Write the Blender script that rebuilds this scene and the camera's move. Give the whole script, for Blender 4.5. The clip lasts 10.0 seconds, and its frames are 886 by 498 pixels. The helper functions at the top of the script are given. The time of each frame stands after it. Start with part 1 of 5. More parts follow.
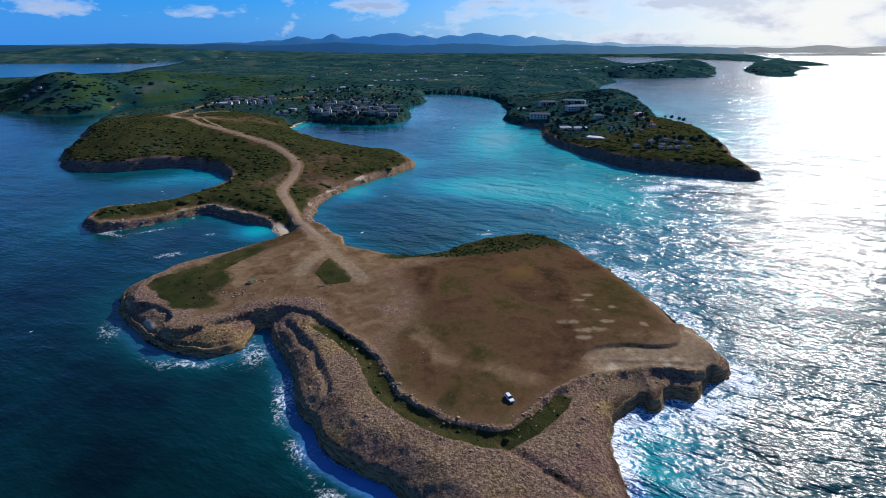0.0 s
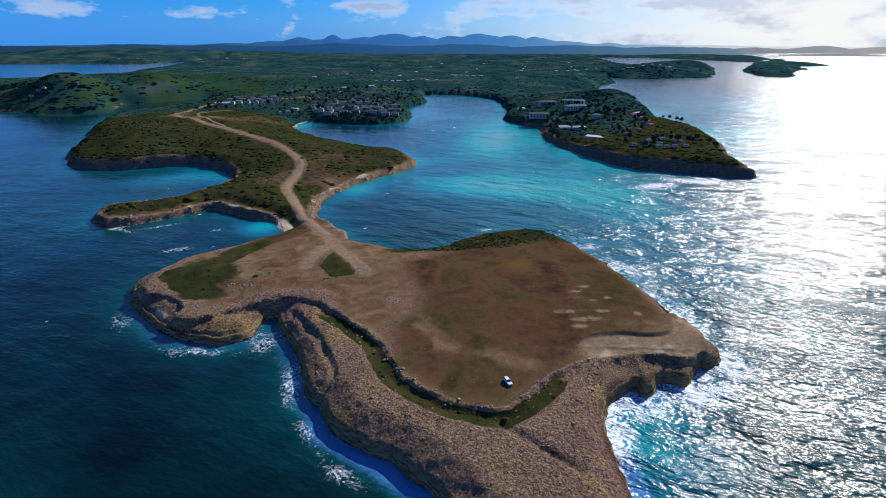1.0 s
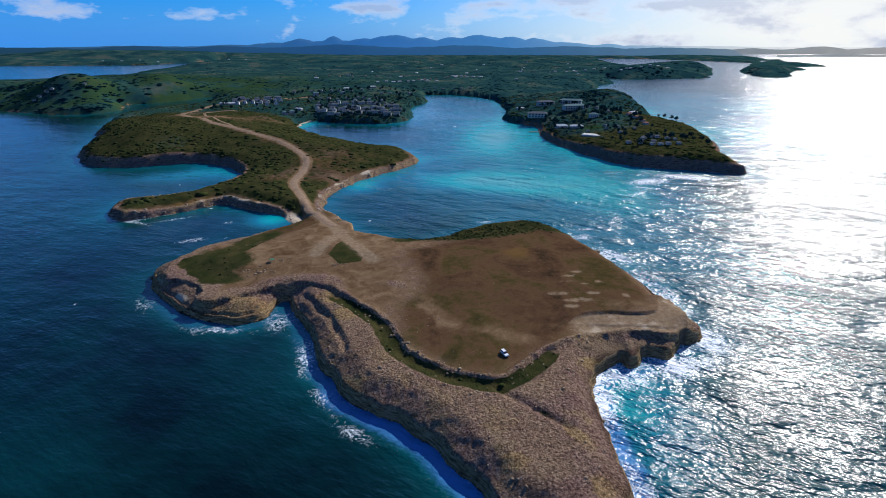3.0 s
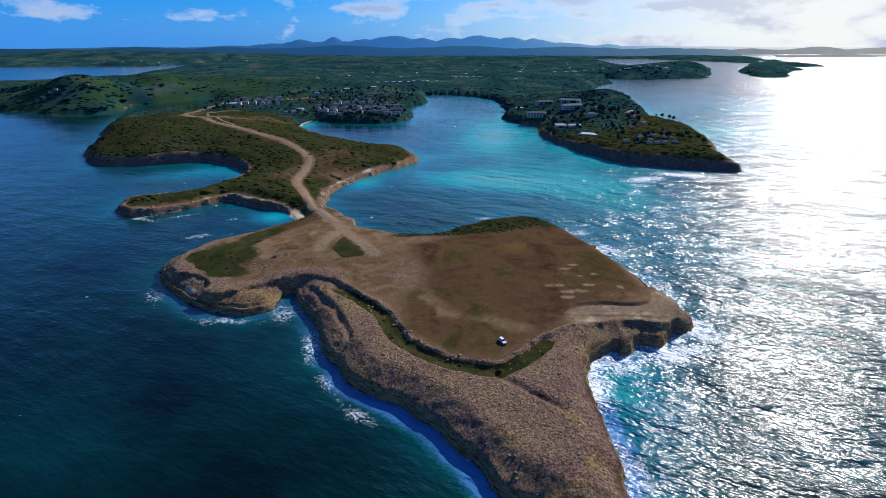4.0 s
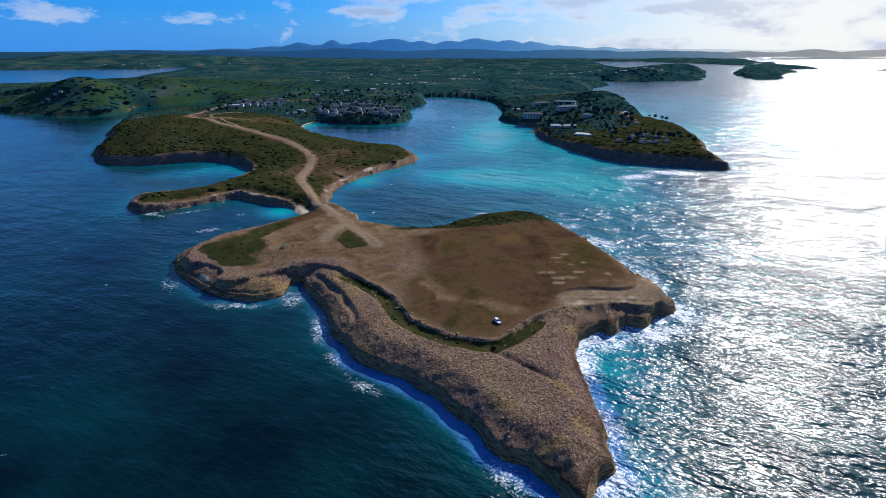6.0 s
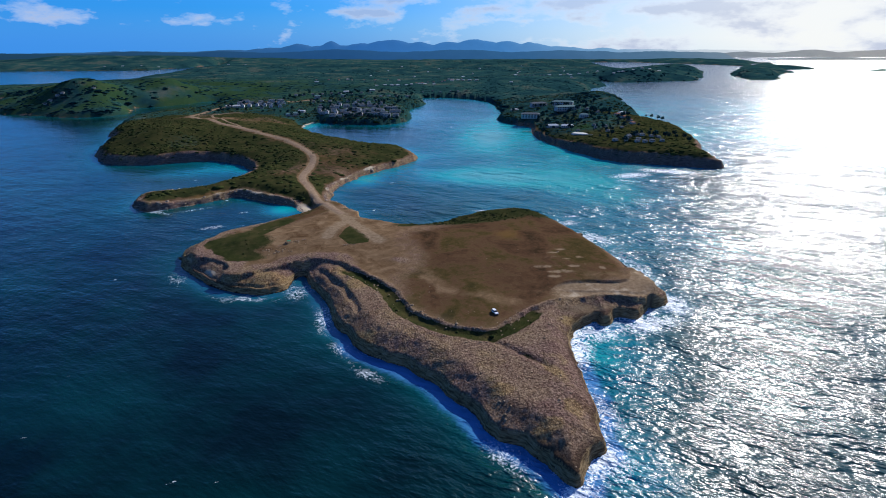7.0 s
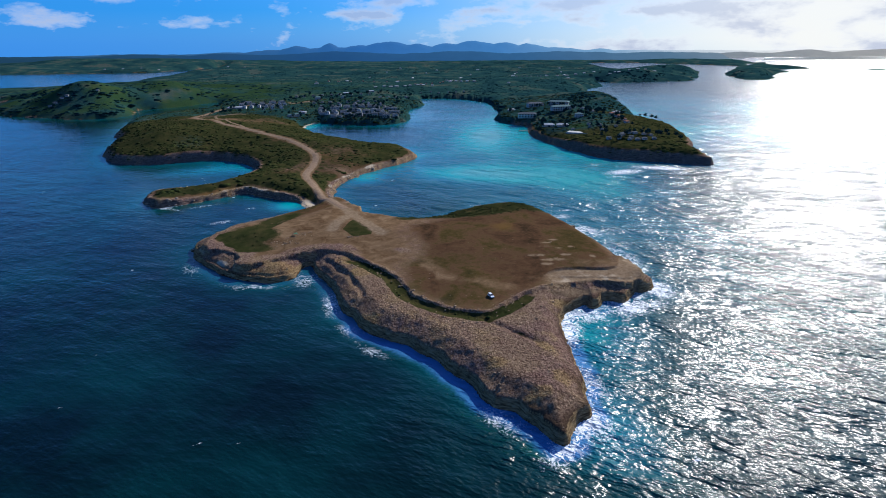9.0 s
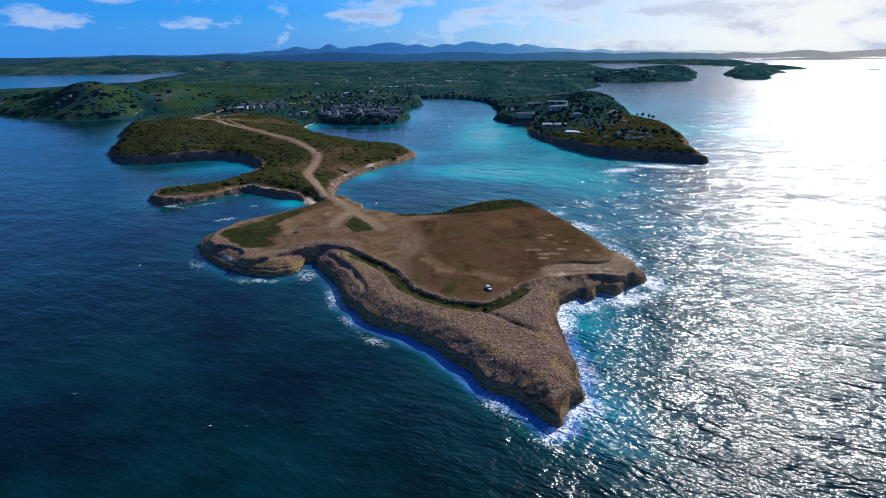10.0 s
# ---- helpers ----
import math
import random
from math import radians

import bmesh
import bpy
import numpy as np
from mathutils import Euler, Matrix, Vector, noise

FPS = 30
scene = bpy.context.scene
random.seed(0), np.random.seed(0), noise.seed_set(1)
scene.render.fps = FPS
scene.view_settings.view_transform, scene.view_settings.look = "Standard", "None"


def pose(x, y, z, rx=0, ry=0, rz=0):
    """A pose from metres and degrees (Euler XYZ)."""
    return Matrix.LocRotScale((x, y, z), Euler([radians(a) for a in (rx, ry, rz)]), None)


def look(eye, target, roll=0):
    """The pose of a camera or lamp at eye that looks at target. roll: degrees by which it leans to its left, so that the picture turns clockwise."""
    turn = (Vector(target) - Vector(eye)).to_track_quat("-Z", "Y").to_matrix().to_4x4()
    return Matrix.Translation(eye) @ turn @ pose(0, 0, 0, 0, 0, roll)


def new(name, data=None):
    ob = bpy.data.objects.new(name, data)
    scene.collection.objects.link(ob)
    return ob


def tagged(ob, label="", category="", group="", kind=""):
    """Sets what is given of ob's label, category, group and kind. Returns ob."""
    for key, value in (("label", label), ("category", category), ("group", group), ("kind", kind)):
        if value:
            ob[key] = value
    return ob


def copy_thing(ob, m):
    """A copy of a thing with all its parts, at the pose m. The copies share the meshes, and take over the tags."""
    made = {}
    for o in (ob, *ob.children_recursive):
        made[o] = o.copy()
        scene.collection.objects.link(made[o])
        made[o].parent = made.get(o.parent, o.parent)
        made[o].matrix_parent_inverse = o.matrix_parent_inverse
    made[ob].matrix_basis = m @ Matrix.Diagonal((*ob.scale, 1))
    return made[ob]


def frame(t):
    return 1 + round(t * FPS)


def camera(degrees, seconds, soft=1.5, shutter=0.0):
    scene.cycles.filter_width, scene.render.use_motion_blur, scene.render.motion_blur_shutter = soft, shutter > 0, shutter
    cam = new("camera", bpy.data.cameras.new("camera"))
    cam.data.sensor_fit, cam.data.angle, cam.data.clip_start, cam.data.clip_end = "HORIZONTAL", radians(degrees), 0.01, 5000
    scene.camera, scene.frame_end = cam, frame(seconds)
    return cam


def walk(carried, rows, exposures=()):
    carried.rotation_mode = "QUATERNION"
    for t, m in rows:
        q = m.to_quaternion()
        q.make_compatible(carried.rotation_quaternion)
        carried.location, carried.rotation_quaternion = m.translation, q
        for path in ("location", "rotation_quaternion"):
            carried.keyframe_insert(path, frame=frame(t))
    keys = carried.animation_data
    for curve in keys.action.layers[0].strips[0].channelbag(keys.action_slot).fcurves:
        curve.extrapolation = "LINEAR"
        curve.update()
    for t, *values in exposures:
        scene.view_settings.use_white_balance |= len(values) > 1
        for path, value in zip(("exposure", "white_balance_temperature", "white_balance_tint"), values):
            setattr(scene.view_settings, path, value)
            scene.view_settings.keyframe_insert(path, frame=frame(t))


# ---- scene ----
cam = camera(80.0, 10.0, soft=0.95)
# seconds, eye x, y, z, then yaw, pitch and roll in degrees
PATH = [
    (0, 0.00, 0.00, 120.00, 0.000, -22.305, 0.005),
    (0.5, -0.25, -4.49, 119.90, -0.002, -22.268, 0.000),
    (1, -0.47, -8.99, 119.88, 0.022, -22.235, 0.010),
    (1.5, -0.69, -13.53, 119.91, 0.006, -22.197, 0.013),
    (2, -0.91, -18.11, 119.95, 0.006, -22.191, 0.006),
    (2.5, -1.04, -22.66, 120.03, 0.031, -22.147, -0.032),
    (4, -1.25, -36.10, 120.09, 0.061, -22.051, -0.160),
    (4.5, -1.33, -40.53, 120.12, 0.058, -21.984, -0.173),
    (5, -1.39, -44.88, 120.14, 0.013, -21.919, -0.165),
    (5.5, -1.43, -49.39, 120.17, -0.059, -21.846, -0.167),
    (7, -1.72, -62.80, 120.51, -0.230, -21.689, -0.282),
    (7.5, -1.71, -67.35, 120.54, -0.271, -21.656, -0.348),
    (8, -1.73, -71.73, 120.69, -0.313, -21.607, -0.410),
    (8.5, -1.85, -76.14, 120.80, -0.322, -21.581, -0.491),
    (9, -1.87, -80.51, 120.93, -0.340, -21.545, -0.543),
    (9.5, -1.75, -85.03, 120.95, -0.362, -21.521, -0.560),
    (10, -1.74, -89.44, 121.02, -0.368, -21.485, -0.584),
]
walk(cam, [(t, pose(x, y, z, 90 + pitch, 0, yaw) @ pose(0, 0, 0, 0, 0, roll)) for t, x, y, z, yaw, pitch, roll in PATH],
     exposures=[(0.0, 0.13, 6330, 10), (10.0, 0.13, 6220, 10)])

# ---- light ----
SUN_AZIMUTH, SUN_HEIGHT = 38.0, 31.5   # degrees clockwise from +y, degrees above the sea
sun_way = Vector((math.sin(radians(SUN_AZIMUTH)) * math.cos(radians(SUN_HEIGHT)),
                  math.cos(radians(SUN_AZIMUTH)) * math.cos(radians(SUN_HEIGHT)),
                  math.sin(radians(SUN_HEIGHT))))
sun = new("sun", bpy.data.lights.new("sun", "SUN"))
sun.data.energy, sun.data.angle, sun.data.color = 4.6, radians(0.53), (1.0, 0.965, 0.91)
sun.matrix_world = look(sun_way * 900, (0, 0, 0))

world = bpy.data.worlds.new("sky")
scene.world = world
world.use_nodes = True
wn, wl = world.node_tree.nodes, world.node_tree.links
wn.clear()
sky = wn.new("ShaderNodeTexSky")
sky.sky_type, sky.sun_disc = "NISHITA", False
sky.sun_elevation, sky.sun_rotation = radians(SUN_HEIGHT), radians(SUN_AZIMUTH)
sky.altitude, sky.air_density, sky.dust_density, sky.ozone_density = 50, 1.0, 0.2, 3.0
tint = wn.new("ShaderNodeHueSaturation")
tint.inputs["Saturation"].default_value = 1.3
cool = wn.new("ShaderNodeMix")
cool.data_type, cool.blend_type = "RGBA", "MULTIPLY"
cool.inputs["Factor"].default_value, cool.inputs["B"].default_value = 1.0, (0.36, 0.71, 1.40, 1)
wl.new(sky.outputs["Color"], cool.inputs["A"])
wl.new(cool.outputs["Result"], tint.inputs["Color"])
geo = wn.new("ShaderNodeTexCoord")
split = wn.new("ShaderNodeSeparateXYZ")
wl.new(geo.outputs["Generated"], split.inputs[0])


def wmath(op, a, b=0.0):
    n = wn.new("ShaderNodeMath")
    n.operation = op
    for slot, v in zip(n.inputs, (a, b)):
        if isinstance(v, (int, float)):
            slot.default_value = v
        else:
            wl.new(v, slot)
    return n.outputs[0]


def wmix(fac, a, b):
    n = wn.new("ShaderNodeMix")
    n.data_type = "RGBA"
    for slot, v in ((n.inputs["Factor"], fac), (n.inputs["A"], a), (n.inputs["B"], b)):
        if isinstance(v, tuple):
            slot.default_value = v
        else:
            wl.new(v, slot)
    return n.outputs["Result"]


# the air glows white towards the sun, most of all low over the sea
toward = wn.new("ShaderNodeVectorMath")
toward.operation = "DOT_PRODUCT"
wl.new(geo.outputs["Generated"], toward.inputs[0])
toward.inputs[1].default_value = sun_way
facing = wmath("MAXIMUM", toward.outputs["Value"], 0.0)
height = wmath("MINIMUM", wmath("MAXIMUM", split.outputs[2], 0.0), 1.0)
low_air = wmath("POWER", wmath("SUBTRACT", 1.0, height), 6.0)
veil = wmath("MINIMUM", wmath("MULTIPLY", wmath("MULTIPLY", wmath("POWER", facing, 8.5), low_air), 4.0), 0.95)
clear = wmix(wmath("ADD", wmath("MULTIPLY", low_air, 0.30), 0.70), sky.outputs["Color"], tint.outputs["Color"])
azure = wmath("MULTIPLY", low_air, wmath("SUBTRACT", 0.80, wmath("MULTIPLY", wmath("POWER", facing, 2.0), 0.9)))
clear = wmix(wmath("MAXIMUM", azure, 0.0), clear, (0.46, 3.0, 9.4, 1))
aired = wmix(veil, clear, (10.4, 10.2, 9.6, 1))
# heaped clouds with bright rims and grey-violet undersides
puff_map = wn.new("ShaderNodeMapping")
puff_map.inputs["Scale"].default_value, puff_map.inputs["Location"].default_value = (1, 1, 2.6), (7.3, 2.1, 0.35)
wl.new(geo.outputs["Generated"], puff_map.inputs["Vector"])
puffs = wn.new("ShaderNodeTexNoise")
puffs.inputs["Scale"].default_value, puffs.inputs["Detail"].default_value, puffs.inputs["Roughness"].default_value = 9.0, 9, 0.60
wl.new(puff_map.outputs[0], puffs.inputs["Vector"])
banked = wmath("ADD", puffs.outputs["Fac"], wmath("MULTIPLY", wmath("SUBTRACT", height, 0.022), 1.8))
banked = wmath("ADD", wmath("MINIMUM", banked, wmath("ADD", puffs.outputs["Fac"], 0.10)), wmath("MULTIPLY", wmath("SUBTRACT", split.outputs[0], 0.12), 0.13))
# a few separate heaps low over the land: way x, way z, half widths, weight
for cx, cz, rx, rz, weight in ((-0.545, 0.032, 0.045, 0.014, 0.24), (-0.385, 0.036, 0.020, 0.006, 0.12), (-0.19, 0.043, 0.070, 0.006, 0.17), (-0.10, 0.042, 0.060, 0.008, 0.20),
                               (0.07, 0.045, 0.080, 0.008, 0.18), (0.17, 0.030, 0.10, 0.005, 0.10), (0.36, 0.042, 0.055, 0.007, 0.20), (0.52, 0.045, 0.05, 0.008, 0.16)):
    off_x = wmath("POWER", wmath("ABSOLUTE", wmath("MULTIPLY", wmath("SUBTRACT", split.outputs[0], cx), 1 / rx)), 2.0)
    off_z = wmath("POWER", wmath("ABSOLUTE", wmath("MULTIPLY", wmath("SUBTRACT", split.outputs[2], cz), 1 / rz)), 2.0)
    heap = wmath("POWER", 2.718, wmath("MULTIPLY", wmath("ADD", off_x, off_z), -1.0))
    banked = wmath("ADD", banked, wmath("MULTIPLY", wmath("MULTIPLY", heap, weight), wmath("MULTIPLY", puffs.outputs["Fac"], 1.5)))
cover = wn.new("ShaderNodeValToRGB")
cover.color_ramp.elements[0].position, cover.color_ramp.elements[1].position = 0.50, 0.66
wl.new(banked, cover.inputs["Fac"])
shade = wn.new("ShaderNodeValToRGB")
shade.color_ramp.elements[0].position, shade.color_ramp.elements[1].position = 0.54, 0.70
shade.color_ramp.elements[0].color, shade.color_ramp.elements[1].color = (9.0, 9.3, 10.0, 1), (4.6, 5.3, 7.2, 1)
wl.new(banked, shade.inputs["Fac"])
lit = wmix(wmath("MINIMUM", wmath("MULTIPLY", wmath("POWER", facing, 5.0), 0.4), 0.2), shade.outputs["Color"], (10.5, 10.2, 9.6, 1))
veiled = wmix(wmath("MULTIPLY", cover.outputs["Color"], wmath("ADD", wmath("MULTIPLY", low_air, 0.80), 0.06)), aired, lit)
back = wn.new("ShaderNodeBackground")
back.inputs["Strength"].default_value = 0.086
wl.new(veiled, back.inputs["Color"])
wout = wn.new("ShaderNodeOutputWorld")
wl.new(back.outputs[0], wout.inputs[0])

# ---- materials ----
class Nodes:
    """Short hand for a node material."""

    def __init__(self, name, roughness=0.9):
        self.mat = bpy.data.materials.new(name)
        self.mat.use_nodes = True
        self.t = self.mat.node_tree
        self.bsdf = self.t.nodes["Principled BSDF"]
        self.bsdf.inputs["Roughness"].default_value = roughness
        self.place = self.t.nodes.new("ShaderNodeNewGeometry").outputs["Position"]

    def put(self, socket, v):
        if hasattr(v, "links"):
            self.t.links.new(v, socket)
        elif isinstance(v, tuple) and len(v) == 3 and socket.type == "RGBA":
            socket.default_value = (*v, 1)
        else:
            socket.default_value = v

    def node(self, kind, out=0, **slots):
        n = self.t.nodes.new(kind)
        for key, v in slots.items():
            self.put(n.inputs[key], v)
        return n.outputs[out]

    def noise(self, scale, detail=4, rough=0.55, vector=None, distortion=0.0):
        return self.node("ShaderNodeTexNoise", Vector=vector or self.place, Scale=scale, Detail=detail, Roughness=rough, Distortion=distortion)

    def stretched(self, turn, sx, sy, sz=1.0):
        n = self.t.nodes.new("ShaderNodeMapping")
        self.put(n.inputs["Vector"], self.place)
        n.vector_type = "TEXTURE"
        n.inputs["Rotation"].default_value = (0, 0, radians(turn))
        n.inputs["Scale"].default_value = (1 / sx, 1 / sy, 1 / sz)
        return n.outputs[0]

    def cells(self, scale, feature="F1", vector=None):
        n = self.t.nodes.new("ShaderNodeTexVoronoi")
        n.feature = feature
        self.put(n.inputs["Vector"], vector or self.place)
        n.inputs["Scale"].default_value = scale
        return n.outputs["Distance"]

    def math(self, op, a, b=0.0, c=0.0):
        n = self.t.nodes.new("ShaderNodeMath")
        n.operation = op
        for slot, v in zip(n.inputs, (a, b, c)):
            self.put(slot, v)
        return n.outputs[0]

    def step(self, v, low, high):
        n = self.t.nodes.new("ShaderNodeMapRange")
        n.interpolation_type = "SMOOTHSTEP"
        self.put(n.inputs["Value"], v)
        n.inputs["From Min"].default_value, n.inputs["From Max"].default_value = low, high
        return n.outputs[0]

    def mix(self, fac, a, b, how="MIX"):
        n = self.t.nodes.new("ShaderNodeMix")
        n.data_type, n.blend_type = "RGBA", how
        self.put(n.inputs["Factor"], fac)
        self.put(n.inputs["A"], a)
        self.put(n.inputs["B"], b)
        return n.outputs["Result"]

    def ramp(self, fac, *stops):
        n = self.t.nodes.new("ShaderNodeValToRGB")
        els = n.color_ramp.elements
        while len(els) < len(stops):
            els.new(0.5)
        for e, (at, colour) in zip(els, stops):
            e.position, e.color = at, (*colour, 1)
        self.put(n.inputs["Fac"], fac)
        return n.outputs["Color"]

    def attribute(self, name):
        n = self.t.nodes.new("ShaderNodeAttribute")
        n.attribute_name = name
        return n.outputs["Fac"]

    def random(self, island=False):
        if island:
            return self.t.nodes.new("ShaderNodeNewGeometry").outputs["Random Per Island"]
        return self.t.nodes.new("ShaderNodeObjectInfo").outputs["Random"]

    def bump(self, height, distance, strength=1.0, under=None):
        n = self.t.nodes.new("ShaderNodeBump")
        n.inputs["Distance"].default_value, n.inputs["Strength"].default_value = distance, strength
        self.put(n.inputs["Height"], height)
        if under:
            self.put(n.inputs["Normal"], under)
        return n.outputs[0]

    def finish(self, colour=None, normal=None, **slots):
        if colour is not None:
            self.put(self.bsdf.inputs["Base Color"], colour)
        if normal is not None:
            self.put(self.bsdf.inputs["Normal"], normal)
        for key, v in slots.items():
            self.put(self.bsdf.inputs[key.replace("_", " ")], v)
        return self.mat


def land_material():
    m = Nodes("land", 0.95)
    big, mid, fine = m.noise(0.03, 4), m.noise(0.22, 5, 0.6), m.noise(1.0, 6, 0.7)
    warp = m.t.nodes.new("ShaderNodeVectorMath")
    warp.operation = "MULTIPLY_ADD"
    m.put(warp.inputs[0], m.node("ShaderNodeTexNoise", 1, Vector=m.place, Scale=0.6, Detail=3))
    warp.inputs[1].default_value = (1.6, 1.6, 1.6)
    m.put(warp.inputs[2], m.place)
    lumps = m.cells(1.25, vector=warp.outputs[0])
    crevice = m.cells(0.30, "DISTANCE_TO_EDGE", warp.outputs[0])
    # bare limestone, violet brown with ochre and grey patches, each knob its own shade
    rock = m.ramp(fine, (0.30, (0.100, 0.062, 0.044)), (0.46, (0.225, 0.149, 0.106)), (0.60, (0.375, 0.268, 0.192)), (0.76, (0.56, 0.43, 0.32)))
    rock = m.mix(m.math("MULTIPLY", m.step(big, 0.46, 0.60), 0.6), rock, m.mix(m.step(fine, 0.35, 0.65), (0.115, 0.066, 0.062), (0.37, 0.24, 0.215)))
    rock = m.mix(m.math("MULTIPLY", m.step(m.noise(0.10, 5, 0.6), 0.52, 0.66), 0.45), rock, m.mix(m.step(fine, 0.35, 0.65), (0.13, 0.085, 0.04), (0.46, 0.34, 0.18)))
    golden = m.math("ADD", m.attribute("ochre"), m.math("MULTIPLY", m.math("SUBTRACT", mid, 0.5), 0.9))
    rock = m.mix(m.math("MULTIPLY", m.step(golden, 0.28, 0.75), 0.66), rock, m.mix(m.step(fine, 0.35, 0.65), (0.17, 0.105, 0.045), (0.52, 0.37, 0.18)))
    rock = m.mix(m.math("MULTIPLY", m.step(lumps, 0.40, 0.85), 0.5), rock, (0.050, 0.034, 0.030))
    rock = m.mix(0.7, rock, m.ramp(m.noise(0.11, 6, 0.7), (0.34, (0.62, 0.52, 0.48)), (0.50, (1.0, 0.94, 0.82)), (0.66, (1.0, 0.99, 0.74))), "MULTIPLY")
    rock = m.mix(m.step(m.math("ADD", m.attribute("wet"), m.math("MULTIPLY", m.math("SUBTRACT", fine, 0.5), 0.8)), 0.25, 0.8), rock, m.mix(m.step(fine, 0.4, 0.7), (0.028, 0.019, 0.014), (0.105, 0.066, 0.040)))
    bands = m.noise(0.8, 5, 0.6, m.stretched(0, 0.35, 0.35, 2.2))
    cliff = m.ramp(bands, (0.36, (0.115, 0.070, 0.036)), (0.52, (0.37, 0.25, 0.125)), (0.70, (0.56, 0.42, 0.24)))

    def laid(under, mask, colour, ragged=0.5, low=0.35, high=0.65):
        edge = m.math("ADD", m.attribute(mask), m.math("MULTIPLY", m.math("SUBTRACT", m.math("ADD", m.math("MULTIPLY", mid, 0.6), m.math("MULTIPLY", fine, 0.4)), 0.5), ragged * 2))
        return m.mix(m.step(edge, low, high), under, colour)

    # cliffs beyond the headland: the shade on their faces is painted in
    cliff_shade = m.ramp(bands, (0.36, (0.040, 0.032, 0.034)), (0.52, (0.120, 0.098, 0.092)), (0.72, (0.25, 0.20, 0.17)))
    cliff = m.mix(m.attribute("cliff_shade"), cliff, cliff_shade)
    land = laid(rock, "cliff", m.mix(0.25, cliff, rock), 0.4)
    blotch = m.math("ADD", m.math("MULTIPLY", m.noise(0.035, 5, 0.62, None, 0.6), 0.66), m.math("MULTIPLY", m.noise(0.3, 8, 0.75), 0.34))
    grass = m.ramp(blotch, (0.36, (0.040, 0.026, 0.014)), (0.44, (0.083, 0.044, 0.023)), (0.50, (0.104, 0.060, 0.030)), (0.56, (0.072, 0.050, 0.018)), (0.63, (0.040, 0.033, 0.013)))
    grass = m.mix(m.math("MULTIPLY", m.step(m.noise(0.7, 6, 0.75), 0.55, 0.75), 0.5), grass, (0.19, 0.13, 0.08))
    grass = m.mix(m.math("MULTIPLY", m.step(golden, 0.35, 1.1), 0.55), grass, (0.16, 0.088, 0.026))
    land = laid(land, "grass", grass, 0.5, 0.2, 0.8)
    dirt = m.ramp(m.noise(0.12, 8, 0.68, None, 0.7), (0.32, (0.088, 0.049, 0.024)), (0.46, (0.146, 0.089, 0.046)), (0.56, (0.188, 0.119, 0.064)), (0.70, (0.262, 0.172, 0.098)))
    land = laid(land, "dirt", dirt, 0.6, 0.2, 0.8)
    green = m.ramp(m.noise(0.09, 6, 0.65), (0.30, (0.018, 0.024, 0.009)), (0.46, (0.034, 0.038, 0.013)), (0.58, (0.050, 0.047, 0.017)), (0.74, (0.078, 0.060, 0.025)))
    green = m.mix(m.math("MULTIPLY", m.step(fine, 0.52, 0.7), 0.4), green, (0.012, 0.02, 0.009))
    land = laid(land, "veg", green, 0.55)
    # inland woods in blue-teal: the haze of distance is put into the colour
    hazy_wood = m.ramp(m.noise(0.012, 8, 0.68), (0.36, (0.010, 0.036, 0.040)), (0.47, (0.017, 0.056, 0.056)), (0.55, (0.027, 0.072, 0.060)), (0.63, (0.085, 0.098, 0.076)), (0.68, (0.024, 0.066, 0.060)))
    hazy_wood = m.mix(m.math("MULTIPLY", m.attribute("lush"), m.step(m.noise(0.02, 5, 0.6), 0.34, 0.58)), hazy_wood, m.mix(mid, (0.020, 0.050, 0.012), (0.046, 0.076, 0.016)))
    land = laid(land, "woods", hazy_wood, 0.4)
    path = m.ramp(m.noise(0.5, 5, 0.6), (0.3, (0.17, 0.112, 0.066)), (0.6, (0.265, 0.188, 0.115)), (0.8, (0.36, 0.265, 0.17)))
    land = laid(land, "track", path, 0.5, 0.25, 0.75)
    land = laid(land, "sand", m.mix(fine, (0.46, 0.36, 0.25), (0.60, 0.50, 0.36)), 0.2)
    rise = m.math("ADD", m.math("MULTIPLY", m.noise(0.9, 6, 0.75), 1.6), m.math("ADD", m.math("MULTIPLY", m.math("MINIMUM", lumps, 0.8), -0.4), m.math("MULTIPLY", m.math("MINIMUM", crevice, 0.06), 3.0)))
    soft = m.math("SUBTRACT", 1.0, m.math("MINIMUM", m.math("ADD", m.math("ADD", m.attribute("grass"), m.attribute("dirt")), m.math("MULTIPLY", m.attribute("veg"), 0.6)), 0.93))
    bumped = m.bump(m.math("MULTIPLY", rise, soft), 0.75)
    return m.finish(land, bumped, Specular_IOR_Level=0.0)


